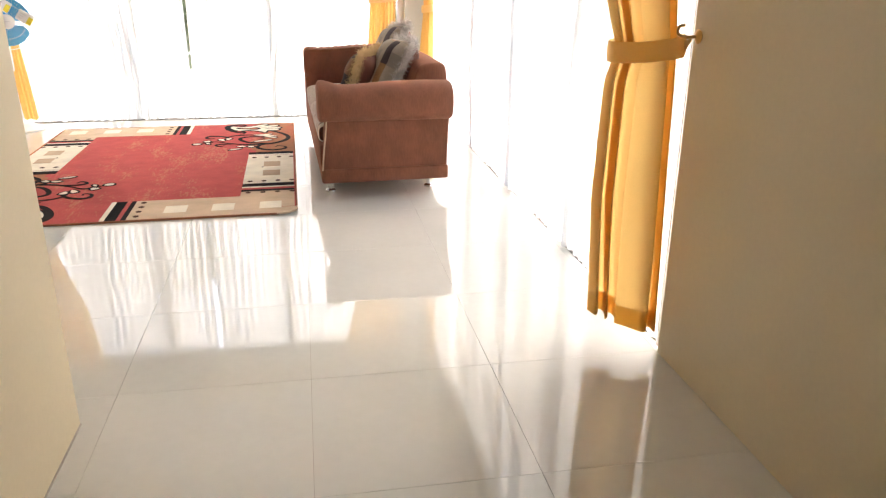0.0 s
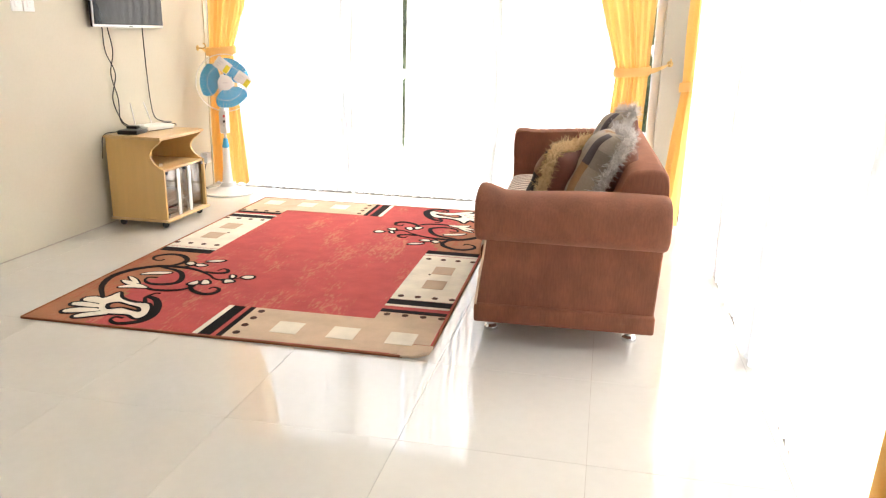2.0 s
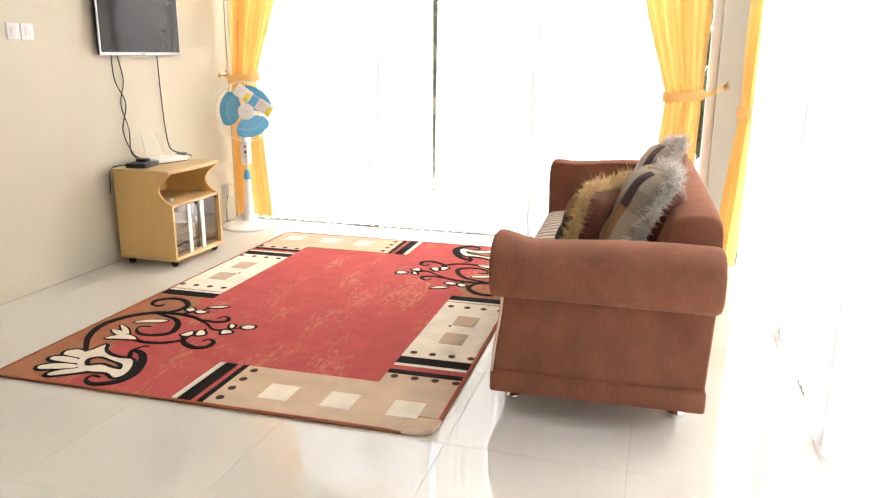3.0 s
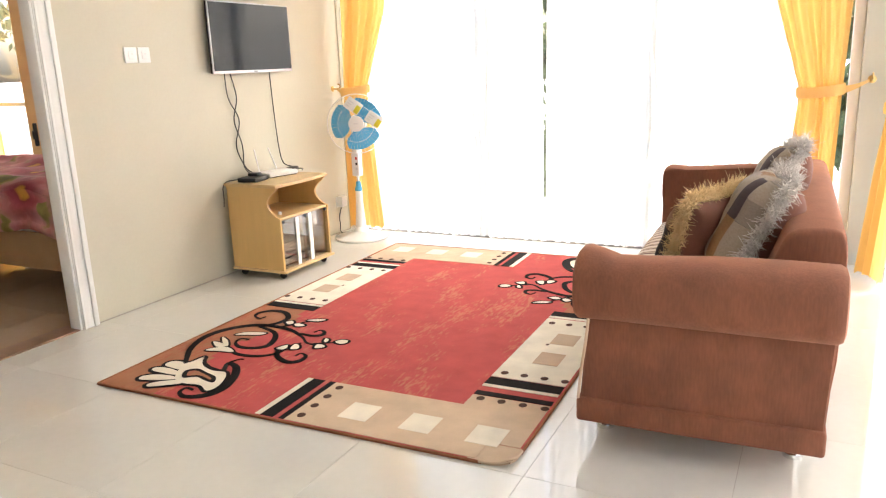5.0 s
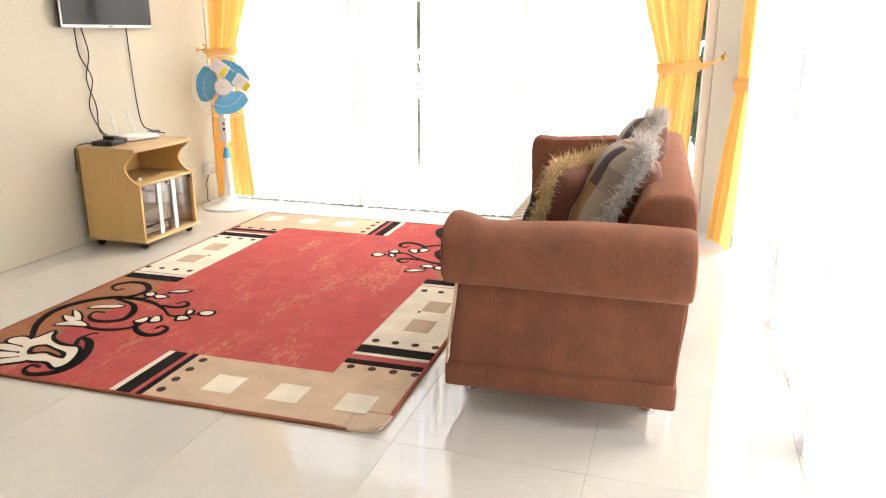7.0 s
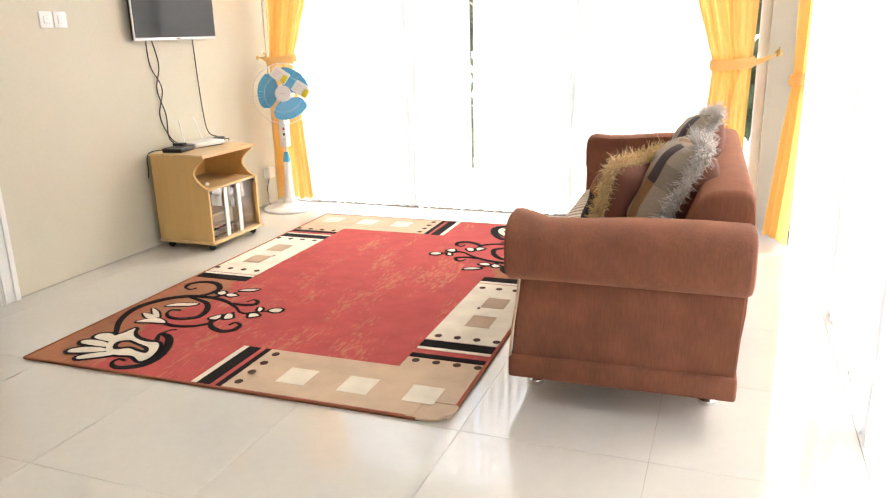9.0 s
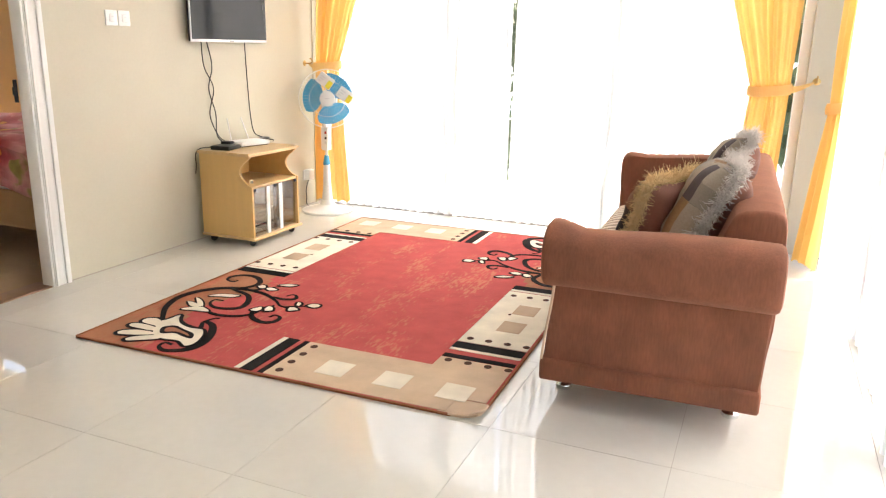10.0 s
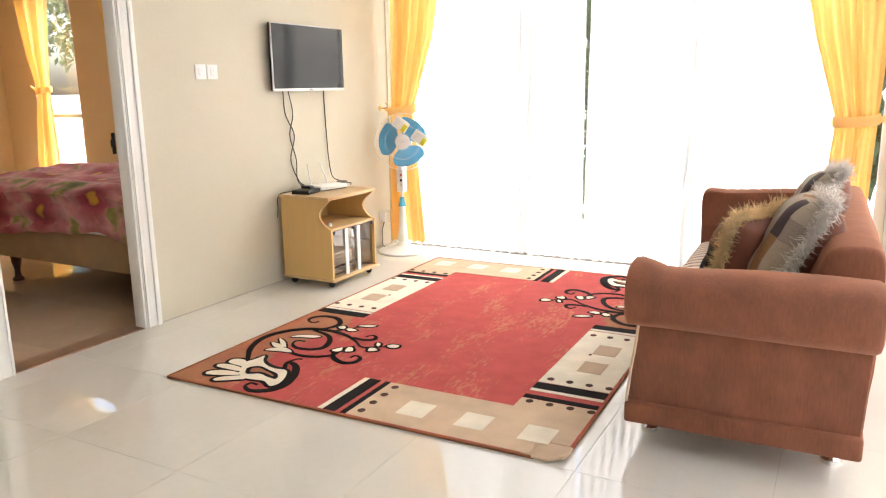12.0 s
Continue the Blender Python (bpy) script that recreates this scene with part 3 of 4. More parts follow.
part("tie_strap", strap((1.745, -1.215, 1.045), (1.778, -1.243, 1.068), .055), TIE, near)
hook((1.80, -1.245, 1.073), (-1, 0, 0))
# far curtain of the side window
curtain([(0.035, (1.585, 3.33), (1.705, 3.09)), (.5, (1.630, 3.32), (1.725, 3.10)), (.95, (1.667, 3.30), (1.735, 3.16)), (1.4, (1.665, 3.32), (1.755, 3.08)), (TOP + .03, (1.68, 3.34), (1.76, 2.95))],
        4, .022, (1.703, 3.23, .955), (1.775, 3.40, 1.00), 1.2, "golden yellow curtain tied back in the room corner", (.085, .042, -64))
hook((1.80, 3.40, 1.005), (-1, 0, 0))
# window curtains of the long wall
curtain([(0.05, (-1.93, 3.49), (-1.615, 3.50)), (.6, (-1.925, 3.49), (-1.66, 3.50)), (1.09, (-1.90, 3.49), (-1.70, 3.50)), (1.65, (-1.89, 3.50), (-1.51, 3.50)), (TOP + .03, (-1.89, 3.51), (-1.38, 3.51))],
        7, .026, (-1.80, 3.495, 1.09), (-1.945, 3.47, 1.10), 2.2, "golden yellow curtain tied back behind the standing fan", (.115, .06, 0))
hook((XL, 3.46, 1.105), (1, 0, 0))
curtain([(0.05, (1.17, 3.49), (1.43, 3.50)), (.6, (1.19, 3.49), (1.435, 3.50)), (1.03, (1.225, 3.49), (1.445, 3.50)), (1.5, (1.085, 3.50), (1.46, 3.51)), (TOP + .03, (.86, 3.51), (1.48, 3.51))],
        6, .028, (1.333, 3.495, 1.03), (1.575, 3.52, 1.080), 3.1, "golden yellow curtain tied back behind the sofa", (.118, .06, 0))
hook((1.59, YB, 1.085), (0, -1, 0))
# bedroom curtains
curtain([(.27, (-6.36, 3.46), (-6.00, 3.47)), (.55, (-6.35, 3.46), (-6.01, 3.47)), (1.29, (-6.22, 3.46), (-6.04, 3.47)), (1.64, (-6.33, 3.47), (-6.00, 3.47)), (2.2, (-6.44, 3.47), (-5.91, 3.47)), (TOP + .03, (-6.50, 3.48), (-5.87, 3.48))],
        5, .03, (-6.13, 3.465, 1.29), (-6.42, 3.52, 1.33), .7, "orange-yellow bedroom curtain tied back at a tall window", (.10, .055, 0))
curtain([(.27, (-4.97, 3.46), (-4.55, 3.47)), (1.15, (-4.97, 3.46), (-4.55, 3.47)), (1.81, (-5.11, 3.47), (-4.55, 3.47)), (2.13, (-5.20, 3.47), (-4.54, 3.47)), (TOP + .03, (-5.28, 3.48), (-4.52, 3.48))],
        7, .03, (-4.76, 3.465, 1.15), (-4.5, 3.52, 1.2), 1.7, "orange-yellow bedroom curtain drawn across its window", (.225, .065, 0))


def sheer(rows, pleats, z0, phase, label, bend=0.0):
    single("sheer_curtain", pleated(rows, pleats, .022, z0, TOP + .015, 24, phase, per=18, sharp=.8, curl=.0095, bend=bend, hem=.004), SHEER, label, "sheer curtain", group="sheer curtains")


SH = "white translucent sheer curtain hanging in fine folds to the floor"
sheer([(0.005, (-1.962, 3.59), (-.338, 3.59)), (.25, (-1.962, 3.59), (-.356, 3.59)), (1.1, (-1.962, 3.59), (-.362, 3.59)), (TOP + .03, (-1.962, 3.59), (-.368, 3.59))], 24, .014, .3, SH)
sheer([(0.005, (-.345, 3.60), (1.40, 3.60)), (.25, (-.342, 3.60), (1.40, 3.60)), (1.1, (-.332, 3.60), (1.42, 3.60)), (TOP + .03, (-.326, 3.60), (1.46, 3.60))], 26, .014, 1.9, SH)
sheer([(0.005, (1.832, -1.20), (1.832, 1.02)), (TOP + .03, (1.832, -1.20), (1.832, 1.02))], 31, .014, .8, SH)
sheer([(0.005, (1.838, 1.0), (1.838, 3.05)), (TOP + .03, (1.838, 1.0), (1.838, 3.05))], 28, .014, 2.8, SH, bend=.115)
# Unseen sheer, added to soften the widened window's reflection on the floor.
sheer([(0.26, (-5.0, 3.60), (-2.62, 3.60)), (TOP + .03, (-5.0, 3.60), (-2.62, 3.60))], 34, .26, 2.2, "unseen white translucent sheer added across the widened bedroom window")
single("curtain_rail", tube([(-1.95, 3.52, TOP + .06), (1.60, 3.52, TOP + .06)], .012), FRAME, "thin white curtain rail above the window", "curtain rail")
single("curtain_rail", tube([(1.74, -1.22, TOP + .06), (1.74, 3.45, TOP + .06)], .012), FRAME, "thin white curtain rail above the window", "curtain rail")

# ---- rug ----
RW, RL = 1.85, 2.62
rug = thing("rug", "worn red, beige and black patterned rug lying on the tiles", "rug", pose(-1.300, 0.590, 0, 0, 0, 0.9))


def slab(pts, z0, z1):
    return prism([(p[0], p[1]) for p in pts], z0, z1, axis=2)


def rect(u0, u1, v0, v1):
    return [(u0, v0), (u1, v0), (u1, v1), (u0, v1)]


def base_rug():
    bm = bmesh.new()
    nu, nv = 60, 84
    top = []
    for j in range(nv + 1):
        row = []
        for i in range(nu + 1):
            u, v = RW * i / nu, RL * j / nv
            row.append(bm.verts.new((u, v, .0085 + rug_lift(u, v))))
        top.append(row)
    for j in range(nv):
        for i in range(nu):
            f = bm.faces.new((top[j][i], top[j][i + 1], top[j + 1][i + 1], top[j + 1][i]))
            u, v = RW * (i + .5) / nu, RL * (j + .5) / nv
            f.material_index = 2 if corner_zone(u, v) or corner_zone(RW - u, RL - v) else 1 if rust_zone(u, v) or rust_zone(RW - u, RL - v) else 0
    ret = bmesh.ops.extrude_face_region(bm, geom=bm.faces[:])
    for x in ret["geom"]:
        if isinstance(x, bmesh.types.BMVert):
            x.co.z -= .007
    bmesh.ops.recalc_face_normals(bm, faces=bm.faces[:])
    return bm


def rug_lift(u, v):
    """The turned-up corner and the gently wavy edges."""
    d = math.hypot(RW - u, v)
    k = max(0, 1 - d / .085)
    return .020 * k * k


def corner_zone(u, v):
    return u > RW - .14 and v < .14


def rust_zone(u, v):
    return u < .29 + .05 * math.sin(9 * v) and v < 1.13


def both(name, pts, mat, h=.0018, z=.0095):
    """A patch of pile, and its twin across the rug's centre."""
    for flip in (False, True):
        q = [(RW - p[0], RL - p[1]) for p in pts] if flip else pts
        bm = slab(q, z, z + h)
        part(name, bm, mat, rug, smooth=False)


part("field", base_rug(), [RUG_RED, RUG_RUST, RUG_SAND], rug)
ED = .012
# beige end panels
both("end_panel", rect(.957, RW - .125, ED, .362), RUG_SAND)
both("end_panel", rect(RW - .125, RW - ED, .125, .362), RUG_SAND)
both("end_panel", rect(1.526, RW - ED, .362, .458), RUG_SAND)
both("end_stripe", rect(.822, .848, ED, .362), RUG_CREAM)
both("end_stripe", rect(.848, .905, ED, .362), RUG_BLACK)
both("end_stripe", rect(.930, .955, ED, .362), RUG_BLACK)
for k in range(4):
    a = [2 * math.pi * i / 12 for i in range(12)]
    both("dot", [(1.0 + .016 * math.cos(t), .062 + .086 * k + .018 * math.sin(t)) for t in a], RUG_DOT, .0012, .0115)
    for vv in (.431, .690, 1.338):
        both("dot", [(1.568 + .0855 * k + .016 * math.cos(t), vv + .017 * math.sin(t)) for t in a], RUG_DOT, .0012, .0115)
for u in (1.192, 1.446, 1.704):
    both("square", rect(u - .060, u + .060, .100, .228), RUG_CREAM, .0012, .0115)
# side panels
both("side_panel", rect(1.526, RW - ED, .645, 1.405), RUG_CREAM)
both("side_stripe", rect(1.526, RW - ED, .568, .638), RUG_BLACK)
both("side_stripe", rect(1.526, RW - ED, .545, .568), RUG_CREAM)
both("side_stripe", rect(1.526, RW - ED, .464, .500), RUG_BLACK)
both("side_stripe", rect(1.526, RW - ED, 1.416, 1.442), RUG_CREAM)
both("side_stripe", rect(1.526, RW - ED, 1.442, 1.512), RUG_BLACK)
for v in (.894, 1.137):
    both("square", rect(1.640, 1.750, v - .068, v + .068), RUG_BEIGE, .0012, .0115)


def ribbon(pts, w, n=7, taper=True):
    line = smooth_line([(p[0], p[1], 0) for p in pts], n)
    left, right = [], []
    for i, p in enumerate(line):
        d = (line[min(i + 1, len(line) - 1)] - line[max(0, i - 1)]).normalized()
        s = i / (len(line) - 1)
        ww = w * ((.35 + .65 * math.sin(math.pi * min(1, s * 1.1 + .12))) if taper else 1) / 2
        left.append((p.x - d.y * ww, p.y + d.x * ww))
        right.append((p.x + d.y * ww, p.y - d.x * ww))
    return left, right


def scroll(pts, w, mat=None, z=.0095, h=.0022):
    left, right = ribbon(pts, w)
    for flip in (False, True):
        f = (lambda p: (RW - p[0], RL - p[1])) if flip else (lambda p: p)
        bm = bmesh.new()
        lo = [[bm.verts.new((*f(p), z)) for p in s] for s in (left, right)]
        hi = [[bm.verts.new((*f(p), z + h)) for p in s] for s in (left, right)]
        for i in range(len(left) - 1):
            bm.faces.new((hi[0][i], hi[1][i], hi[1][i + 1], hi[0][i + 1]))
            bm.faces.new((lo[0][i], hi[0][i], hi[0][i + 1], lo[0][i + 1]))
            bm.faces.new((lo[1][i + 1], hi[1][i + 1], hi[1][i], lo[1][i]))
        bmesh.ops.recalc_face_normals(bm, faces=bm.faces[:])
        part("scroll", bm, mat or RUG_BLACK, rug, smooth=False)


def blob(pts, n=4):
    """A smooth closed outline through a few points."""
    k = len(pts)
    loop = smooth_line([(*pts[i % k], 0) for i in range(-2, k + 3)], n)
    return [(p.x, p.y) for p in loop[2 * n:(k + 2) * n]]


def widened(out, by):
    """The same outline, moved outwards."""
    k = len(out)
    turn = sum(out[i][0] * out[(i + 1) % k][1] - out[(i + 1) % k][0] * out[i][1] for i in range(k))
    new_out = []
    for i in range(k):
        (x0, y0), (x1, y1) = out[i - 1], out[(i + 1) % k]
        d = math.hypot(x1 - x0, y1 - y0) or 1
        sg = by if turn > 0 else -by
        new_out.append((out[i][0] + sg * (y1 - y0) / d, out[i][1] - sg * (x1 - x0) / d))
    return new_out


layer = iter(range(100))


def leaf_shape(name, pts, rim=.017, grow=-.004):
    """A cream patch of pile with a black outline."""
    out = widened(blob(pts), grow) if grow else blob(pts)
    k = next(layer) * .00006
    both(name, widened(out, rim), RUG_BLACK, .0014, .0094 + k)
    both(name, out, RUG_CREAM, .0022, .0094 + k)


# flower cup with four lobes
leaf_shape("petal", [(.221, .285), (.165, .312), (.120, .290), (.130, .246), (.200, .232), (.262, .232)])
leaf_shape("petal", [(.236, .222), (.150, .232), (.106, .212), (.118, .182), (.180, .176), (.256, .180)])
leaf_shape("petal", [(.262, .172), (.175, .160), (.128, .122), (.142, .088), (.205, .102), (.290, .144)])
leaf_shape("petal", [(.312, .150), (.245, .108), (.215, .066), (.238, .044), (.290, .074), (.350, .122)])
leaf_shape("leaf", [(.205, .275), (.216, .330), (.229, .395), (.265, .345), (.310, .305), (.380, .280), (.450, .283), (.500, .215), (.522, .140), (.500, .100), (.435, .134), (.354, .124), (.275, .155)])
both("leaf", blob([(.268, .228), (.306, .268), (.375, .248), (.445, .224), (.472, .176), (.415, .182), (.364, .196), (.310, .170)]), RUG_BLACK, .0012, .0120)
both("leaf", blob([(.293, .228), (.318, .246), (.375, .230), (.428, .210), (.440, .194), (.364, .212), (.316, .192)]), RUG_RUST, .0009, .0130)
scroll([(.223, .402), (.270, .340), (.340, .298), (.420, .292), (.388, .360), (.400, .420), (.425, .430)], .026)
scroll([(.383, .377), (.450, .345), (.510, .262), (.546, .160), (.539, .087), (.503, .048), (.451, .030), (.405, .056), (.402, .097), (.446, .092)], .040)
# stems and curls
scroll([(.192, .311), (.091, .45), (.045, .598), (.079, .728), (.171, .818), (.288, .837), (.402, .815), (.508, .754), (.569, .701), (.631, .686)], .036)
scroll([(.205, .811), (.262, .884), (.266, .964), (.196, 1.034), (.114, 1.039), (.065, .992), (.075, .937), (.124, .913), (.140, .944)], .030)
scroll([(.205, .811), (.324, .769), (.389, .696), (.416, .603), (.369, .555), (.297, .548), (.244, .584), (.232, .635), (.280, .644)], .030)
scroll([(.225, .545), (.326, .478), (.408, .470), (.479, .495), (.520, .545), (.526, .616), (.545, .691)], .024)
scroll([(.499, .572), (.551, .506), (.626, .473), (.671, .499), (.668, .556), (.627, .578), (.618, .542)], .029)
scroll([(.463, .796), (.530, .788), (.578, .811), (.569, .851), (.535, .867), (.519, .830)], .024)
scroll([(.31, .835), (.345, .885), (.400, .955)], .018)
scroll([(.600, .690), (.640, .715), (.690, .745)], .018)
# small leaves and flowers
leaf_shape("leaf", [(.176, .455), (.200, .498), (.250, .522), (.318, .484), (.245, .470)], .010, 0)
leaf_shape("leaf", [(.132, .556), (.180, .556), (.232, .530), (.196, .508)], .010, 0)
leaf_shape("leaf", [(.130, .622), (.190, .592), (.242, .532), (.200, .548)], .010, 0)
leaf_shape("leaf", [(.168, .670), (.205, .718), (.300, .742), (.285, .708), (.230, .690)], .010, 0)
leaf_shape("petal", [(.291, .905), (.314, .940), (.348, .908), (.330, .880)], .013, -.005)
leaf_shape("petal", [(.352, .893), (.373, .918), (.425, .900), (.390, .868)], .013, -.005)
leaf_shape("petal", [(.378, .965), (.420, 1.002), (.478, 1.012), (.448, .968)], .013, -.005)
leaf_shape("petal", [(.474, .588), (.502, .648), (.528, .610), (.515, .580)], .013, -.005)
leaf_shape("petal", [(.545, .600), (.524, .660), (.552, .668), (.584, .622)], .013, -.005)
leaf_shape("petal", [(.635, .740), (.622, .782), (.654, .770), (.662, .728)], .013, -.005)
leaf_shape("petal", [(.648, .648), (.628, .694), (.660, .706), (.690, .680)], .013, -.005)
leaf_shape("petal", [(.690, .752), (.706, .788), (.748, .790), (.756, .756), (.730, .735)], .013, -.005)
both("stain", blob([(1.63, 1.045), (1.641, 1.05), (1.639, 1.066), (1.628, 1.062)]), RUG_DOT, .0006, .0112)
# bound edges
for u0, u1, v0, v1 in ((0, RW, -.004, .005), (0, RW, RL - .005, RL + .004), (-.004, .005, 0, RL), (RW - .005, RW + .004, .10, RL)):
    if u1 - u0 > 1:
        u1 = RW - .10 if v0 < .1 else u1
    part("binding", rbox(u0, u1, v0, v1, .001, .0115, .002, 1), RUG_EDGE, rug)
# turned corner lip
part("binding", tube(smooth_line([(RW - .11, .0, .009), (RW - .05, .004, .012), (RW - .014, .022, .022), (RW + .0, .06, .014), (RW, .11, .010)], 6), .0055), RUG_SAND, rug)

# ---- sofa ----
sofa = thing("sofa", "brown velvet sofa with rolled arms and a striped seat", "sofa", pose(0.700, 0.826, 0, 0, 0, 2.0))
SD, SLEN = .735, 1.95


def arm(y0, side):
    """A rolled arm; side -1 rolls over towards smaller y, 1 towards larger y. Its inner face is upright."""
    n = 36
    rings = []
    xs = [-.008, -.004, .005, .022, .06, .11, .2, .4, .6, .70, .740, .754, .759]
    for x in xs:
        end = .80 if x in (-.008, .759) else (.93 if x in (-.004, .754) else 1)
        if side > 0:
            dx = min(x + .008, .759 - x)
            end = 1 - .34 * (1 - math.sqrt(max(0, 1 - max(0, 1 - dx / .045) ** 2)))
        lift = (.022 if side < 0 else .0) * math.exp(-((x - .03) / .05) ** 2)
        sag = -.010 * math.exp(-((x - .14) / .09) ** 2) - .004 * math.sin(9 * x)
        cz, cy = (.555 - .006 * x if side < 0 else .586), .080
        ring = []
        for i in range(n):
            t = 2 * math.pi * i / n
            y = cy + .122 * end * math.copysign(abs(math.cos(t)) ** .85, math.cos(t))
            y = min(y, .150) if side < 0 else max(y, .010)
            z = cz + ((.106 if side < 0 else .116) + (.012 * x + lift + sag) * (.5 + .5 * math.sin(t))) * end * math.copysign(abs(math.sin(t)) ** .72, math.sin(t))
            ring.append((x, y0 + y, z))
        rings.append(ring)
    part("arm_roll", loft(rings), VELVET, sofa)
    a, b = (.026, .148) if side < 0 else (.012, .134)
    rings = []
    for z, x0 in ((.176, .004), (.19, .008), (.28, .016), (.38, .024), (.46, .031), (.56, .034)):
        x0 = x0 if side < 0 else -.006
        x1 = SD - .006 + .045 * (z - .176)
        rings.append([(x0 + .008, y0 + a, z), (x0, y0 + a + .008, z), (x0, y0 + b, z), (x1, y0 + b, z), (x1, y0 + a + .006, z), (x1 - .006, y0 + a, z)])
    part("arm_panel", loft(rings), VELVET, sofa)
    part("arm_band", rbox(-.002, SD, y0 + a - .020, y0 + b + .004, .102, .182, .012, 3), VELVET, sofa)


arm(0, -1)
arm(SLEN - .16, 1)
part("seat_frame", rbox(.02, SD - .02, .12, SLEN - .12, .115, .30, .012), VELVET, sofa)
part("front_band", rbox(-.002, .03, .125, SLEN - .125, .112, .30, .010), VELVET, sofa)


def puffed(x0, x1, y0, y1, z0, z1, r, crown):
    bm = bmesh.new()
    n, m = 14, 22
    rings = []
    for k in range(m + 1):
        s = k / m
        y = y0 + (y1 - y0) * s
        e = min(1, (min(s, 1 - s) * (y1 - y0) / r) ** .5 if min(s, 1 - s) * (y1 - y0) < r else 1)
        e = max(e, .25)
        ring = []
        for i in range(4 * n):
            t = 2 * math.pi * i / (4 * n)
            cx, cz = math.cos(t), math.sin(t)
            ex, ez = math.copysign(abs(cx) ** .35, cx), math.copysign(abs(cz) ** .42, cz)
            zz = (z0 + z1) / 2 + ez * (z1 - z0) / 2 * (.6 + .4 * e)
            if ez > 0:
                zz += crown * (1 - ex * ex) * math.sin(math.pi * s)
            ring.append(((x0 + x1) / 2 + ex * (x1 - x0) / 2 * (.97 + .03 * e), y, zz))
        rings.append(ring)
    bm.free()
    return loft(rings)


for k in range(2):
    w = (SLEN - .34) / 2
    part("seat_cushion", puffed(-.005, .57, .17 + k * w, .17 + (k + 1) * w - .006, .29, .43, .05, .025), STRIPES, sofa, "brown and cream striped seat cushion")


def backrest():
    rings = []
    prof = [(.50, .14), (.50, .40), (.535, .58), (.575, .69), (.588, .720), (.603, .737), (.625, .746), (.655, .750), (.69, .752), (.720, .750), (.740, .742), (.752, .725), (.757, .69), (.760, .60), (.755, .35), (.735, .14)]
    for y, k in ((.165, .972), (.168, .986), (.174, .995), (.185, 1), (.6, 1.004), (1.0, 1.0), (1.4, 1.004), (1.76, 1), (1.778, .99), (1.785, .96)):
        rings.append([(.65 + (x - .65) * k, y, z * (1 if z < .2 else k)) for x, z in prof])
    return loft(rings)


part("backrest", backrest(), VELVET, sofa)
for x, y in ((.055, .20), (.655, .20), (.055, SLEN - .17), (.655, SLEN - .17)):
    leg = part("leg", lathe([(.012, 0), (.030, 0), (.032, .006), (.030, .016), (.018, .026), (.016, .06), (.024, .09), (.026, .118)], 20), CHROME, sofa, "short chrome leg")
    leg.location = (x, y, 0)
# piping on the near arm front
part("piping", tube(smooth_line([(.004, .014, .18), (.014, .014, .28), (.028, .014, .38), (.036, .014, .46)], 5), .005), RUG_SAND, sofa, "pale twisted piping")


def cushion(spot, size, thick, front, fringe, seed, label):
    """A square cushion with a shaggy fringe along its seam."""
    rng = random.Random(seed)
    c = thing("throw_cushion", label, "cushion", spot, group="cushions on the sofa")
    n = 22
    for name, sgn, m in (("front", 1, front), ("back", -1, CUSH_BACK)):
        bm = bmesh.new()
        g = []
        for j in range(n + 1):
            row = []
            for i in range(n + 1):
                u, v = 2 * i / n - 1, 2 * j / n - 1
                t = ((1 - u ** 4) * (1 - v ** 4)) ** .55
                pin = 1 - .07 * (1 - abs(u * v)) * max(abs(u), abs(v)) ** 3
                row.append(bm.verts.new((u * size / 2 * pin, v * size / 2 * pin, sgn * (thick / 2 * t + .004 * math.sin(9 * u + seed) * math.sin(7 * v) * t))))
            g.append(row)
        for j in range(n):
            for i in range(n):
                q = (g[j][i], g[j][i + 1], g[j + 1][i + 1], g[j + 1][i])
                bm.faces.new(q if sgn > 0 else q[::-1])
        part(name, bm, m, c)
    verts, faces = [], []
    for i in range(9000):
        s = rng.uniform(0, 4)
        k, f = int(s), (s - int(s)) * 2 - 1
        edge = 1 - .07 * (1 - abs(f))
        p = [Vector((f, -edge, 0)), Vector((edge, f, 0)), Vector((-f, edge, 0)), Vector((-edge, -f, 0))][k] * size / 2
        o = [Vector((0, -1, 0)), Vector((1, 0, 0)), Vector((0, 1, 0)), Vector((-1, 0, 0))][k]
        o = (o + Vector((rng.gauss(0, .45), rng.gauss(0, .45), rng.gauss(0, .75)))).normalized()
        L = rng.uniform(.010, .028)
        w = o.cross(Vector((rng.gauss(0, 1), rng.gauss(0, 1), rng.gauss(0, 1)))).normalized() * .0018
        p = p + Vector((rng.gauss(0, .006), rng.gauss(0, .006), rng.gauss(0, .009)))
        mid, tip = p + o * L * .55, p + o * L * .8 + Vector((rng.gauss(0, .014), rng.gauss(0, .014), rng.gauss(0, .014)))
        b = len(verts)
        verts += [p - w, p + w, mid + w, mid - w, tip + w * .4, tip - w * .4]
        faces += [(b, b + 1, b + 2, b + 3), (b + 3, b + 2, b + 4, b + 5)]
    me = bpy.data.meshes.new("fringe")
    me.from_pydata(verts, [], faces)
    me.materials.append(fringe)
    ob = new("fringe", me)
    ob.parent = c
    tagged(ob, "shaggy yarn fringe", kind="stuff")
    return c


def lean(x, y, z, tilt, turn, spin=0):
    """A cushion standing on its edge, its face towards smaller x, tilted back."""
    return Matrix.Translation((x, y, z)) @ Matrix.Rotation(radians(turn), 4, 'Z') @ Matrix.Rotation(radians(-90 + tilt), 4, 'Y') @ Matrix.Rotation(radians(spin), 4, 'Z')


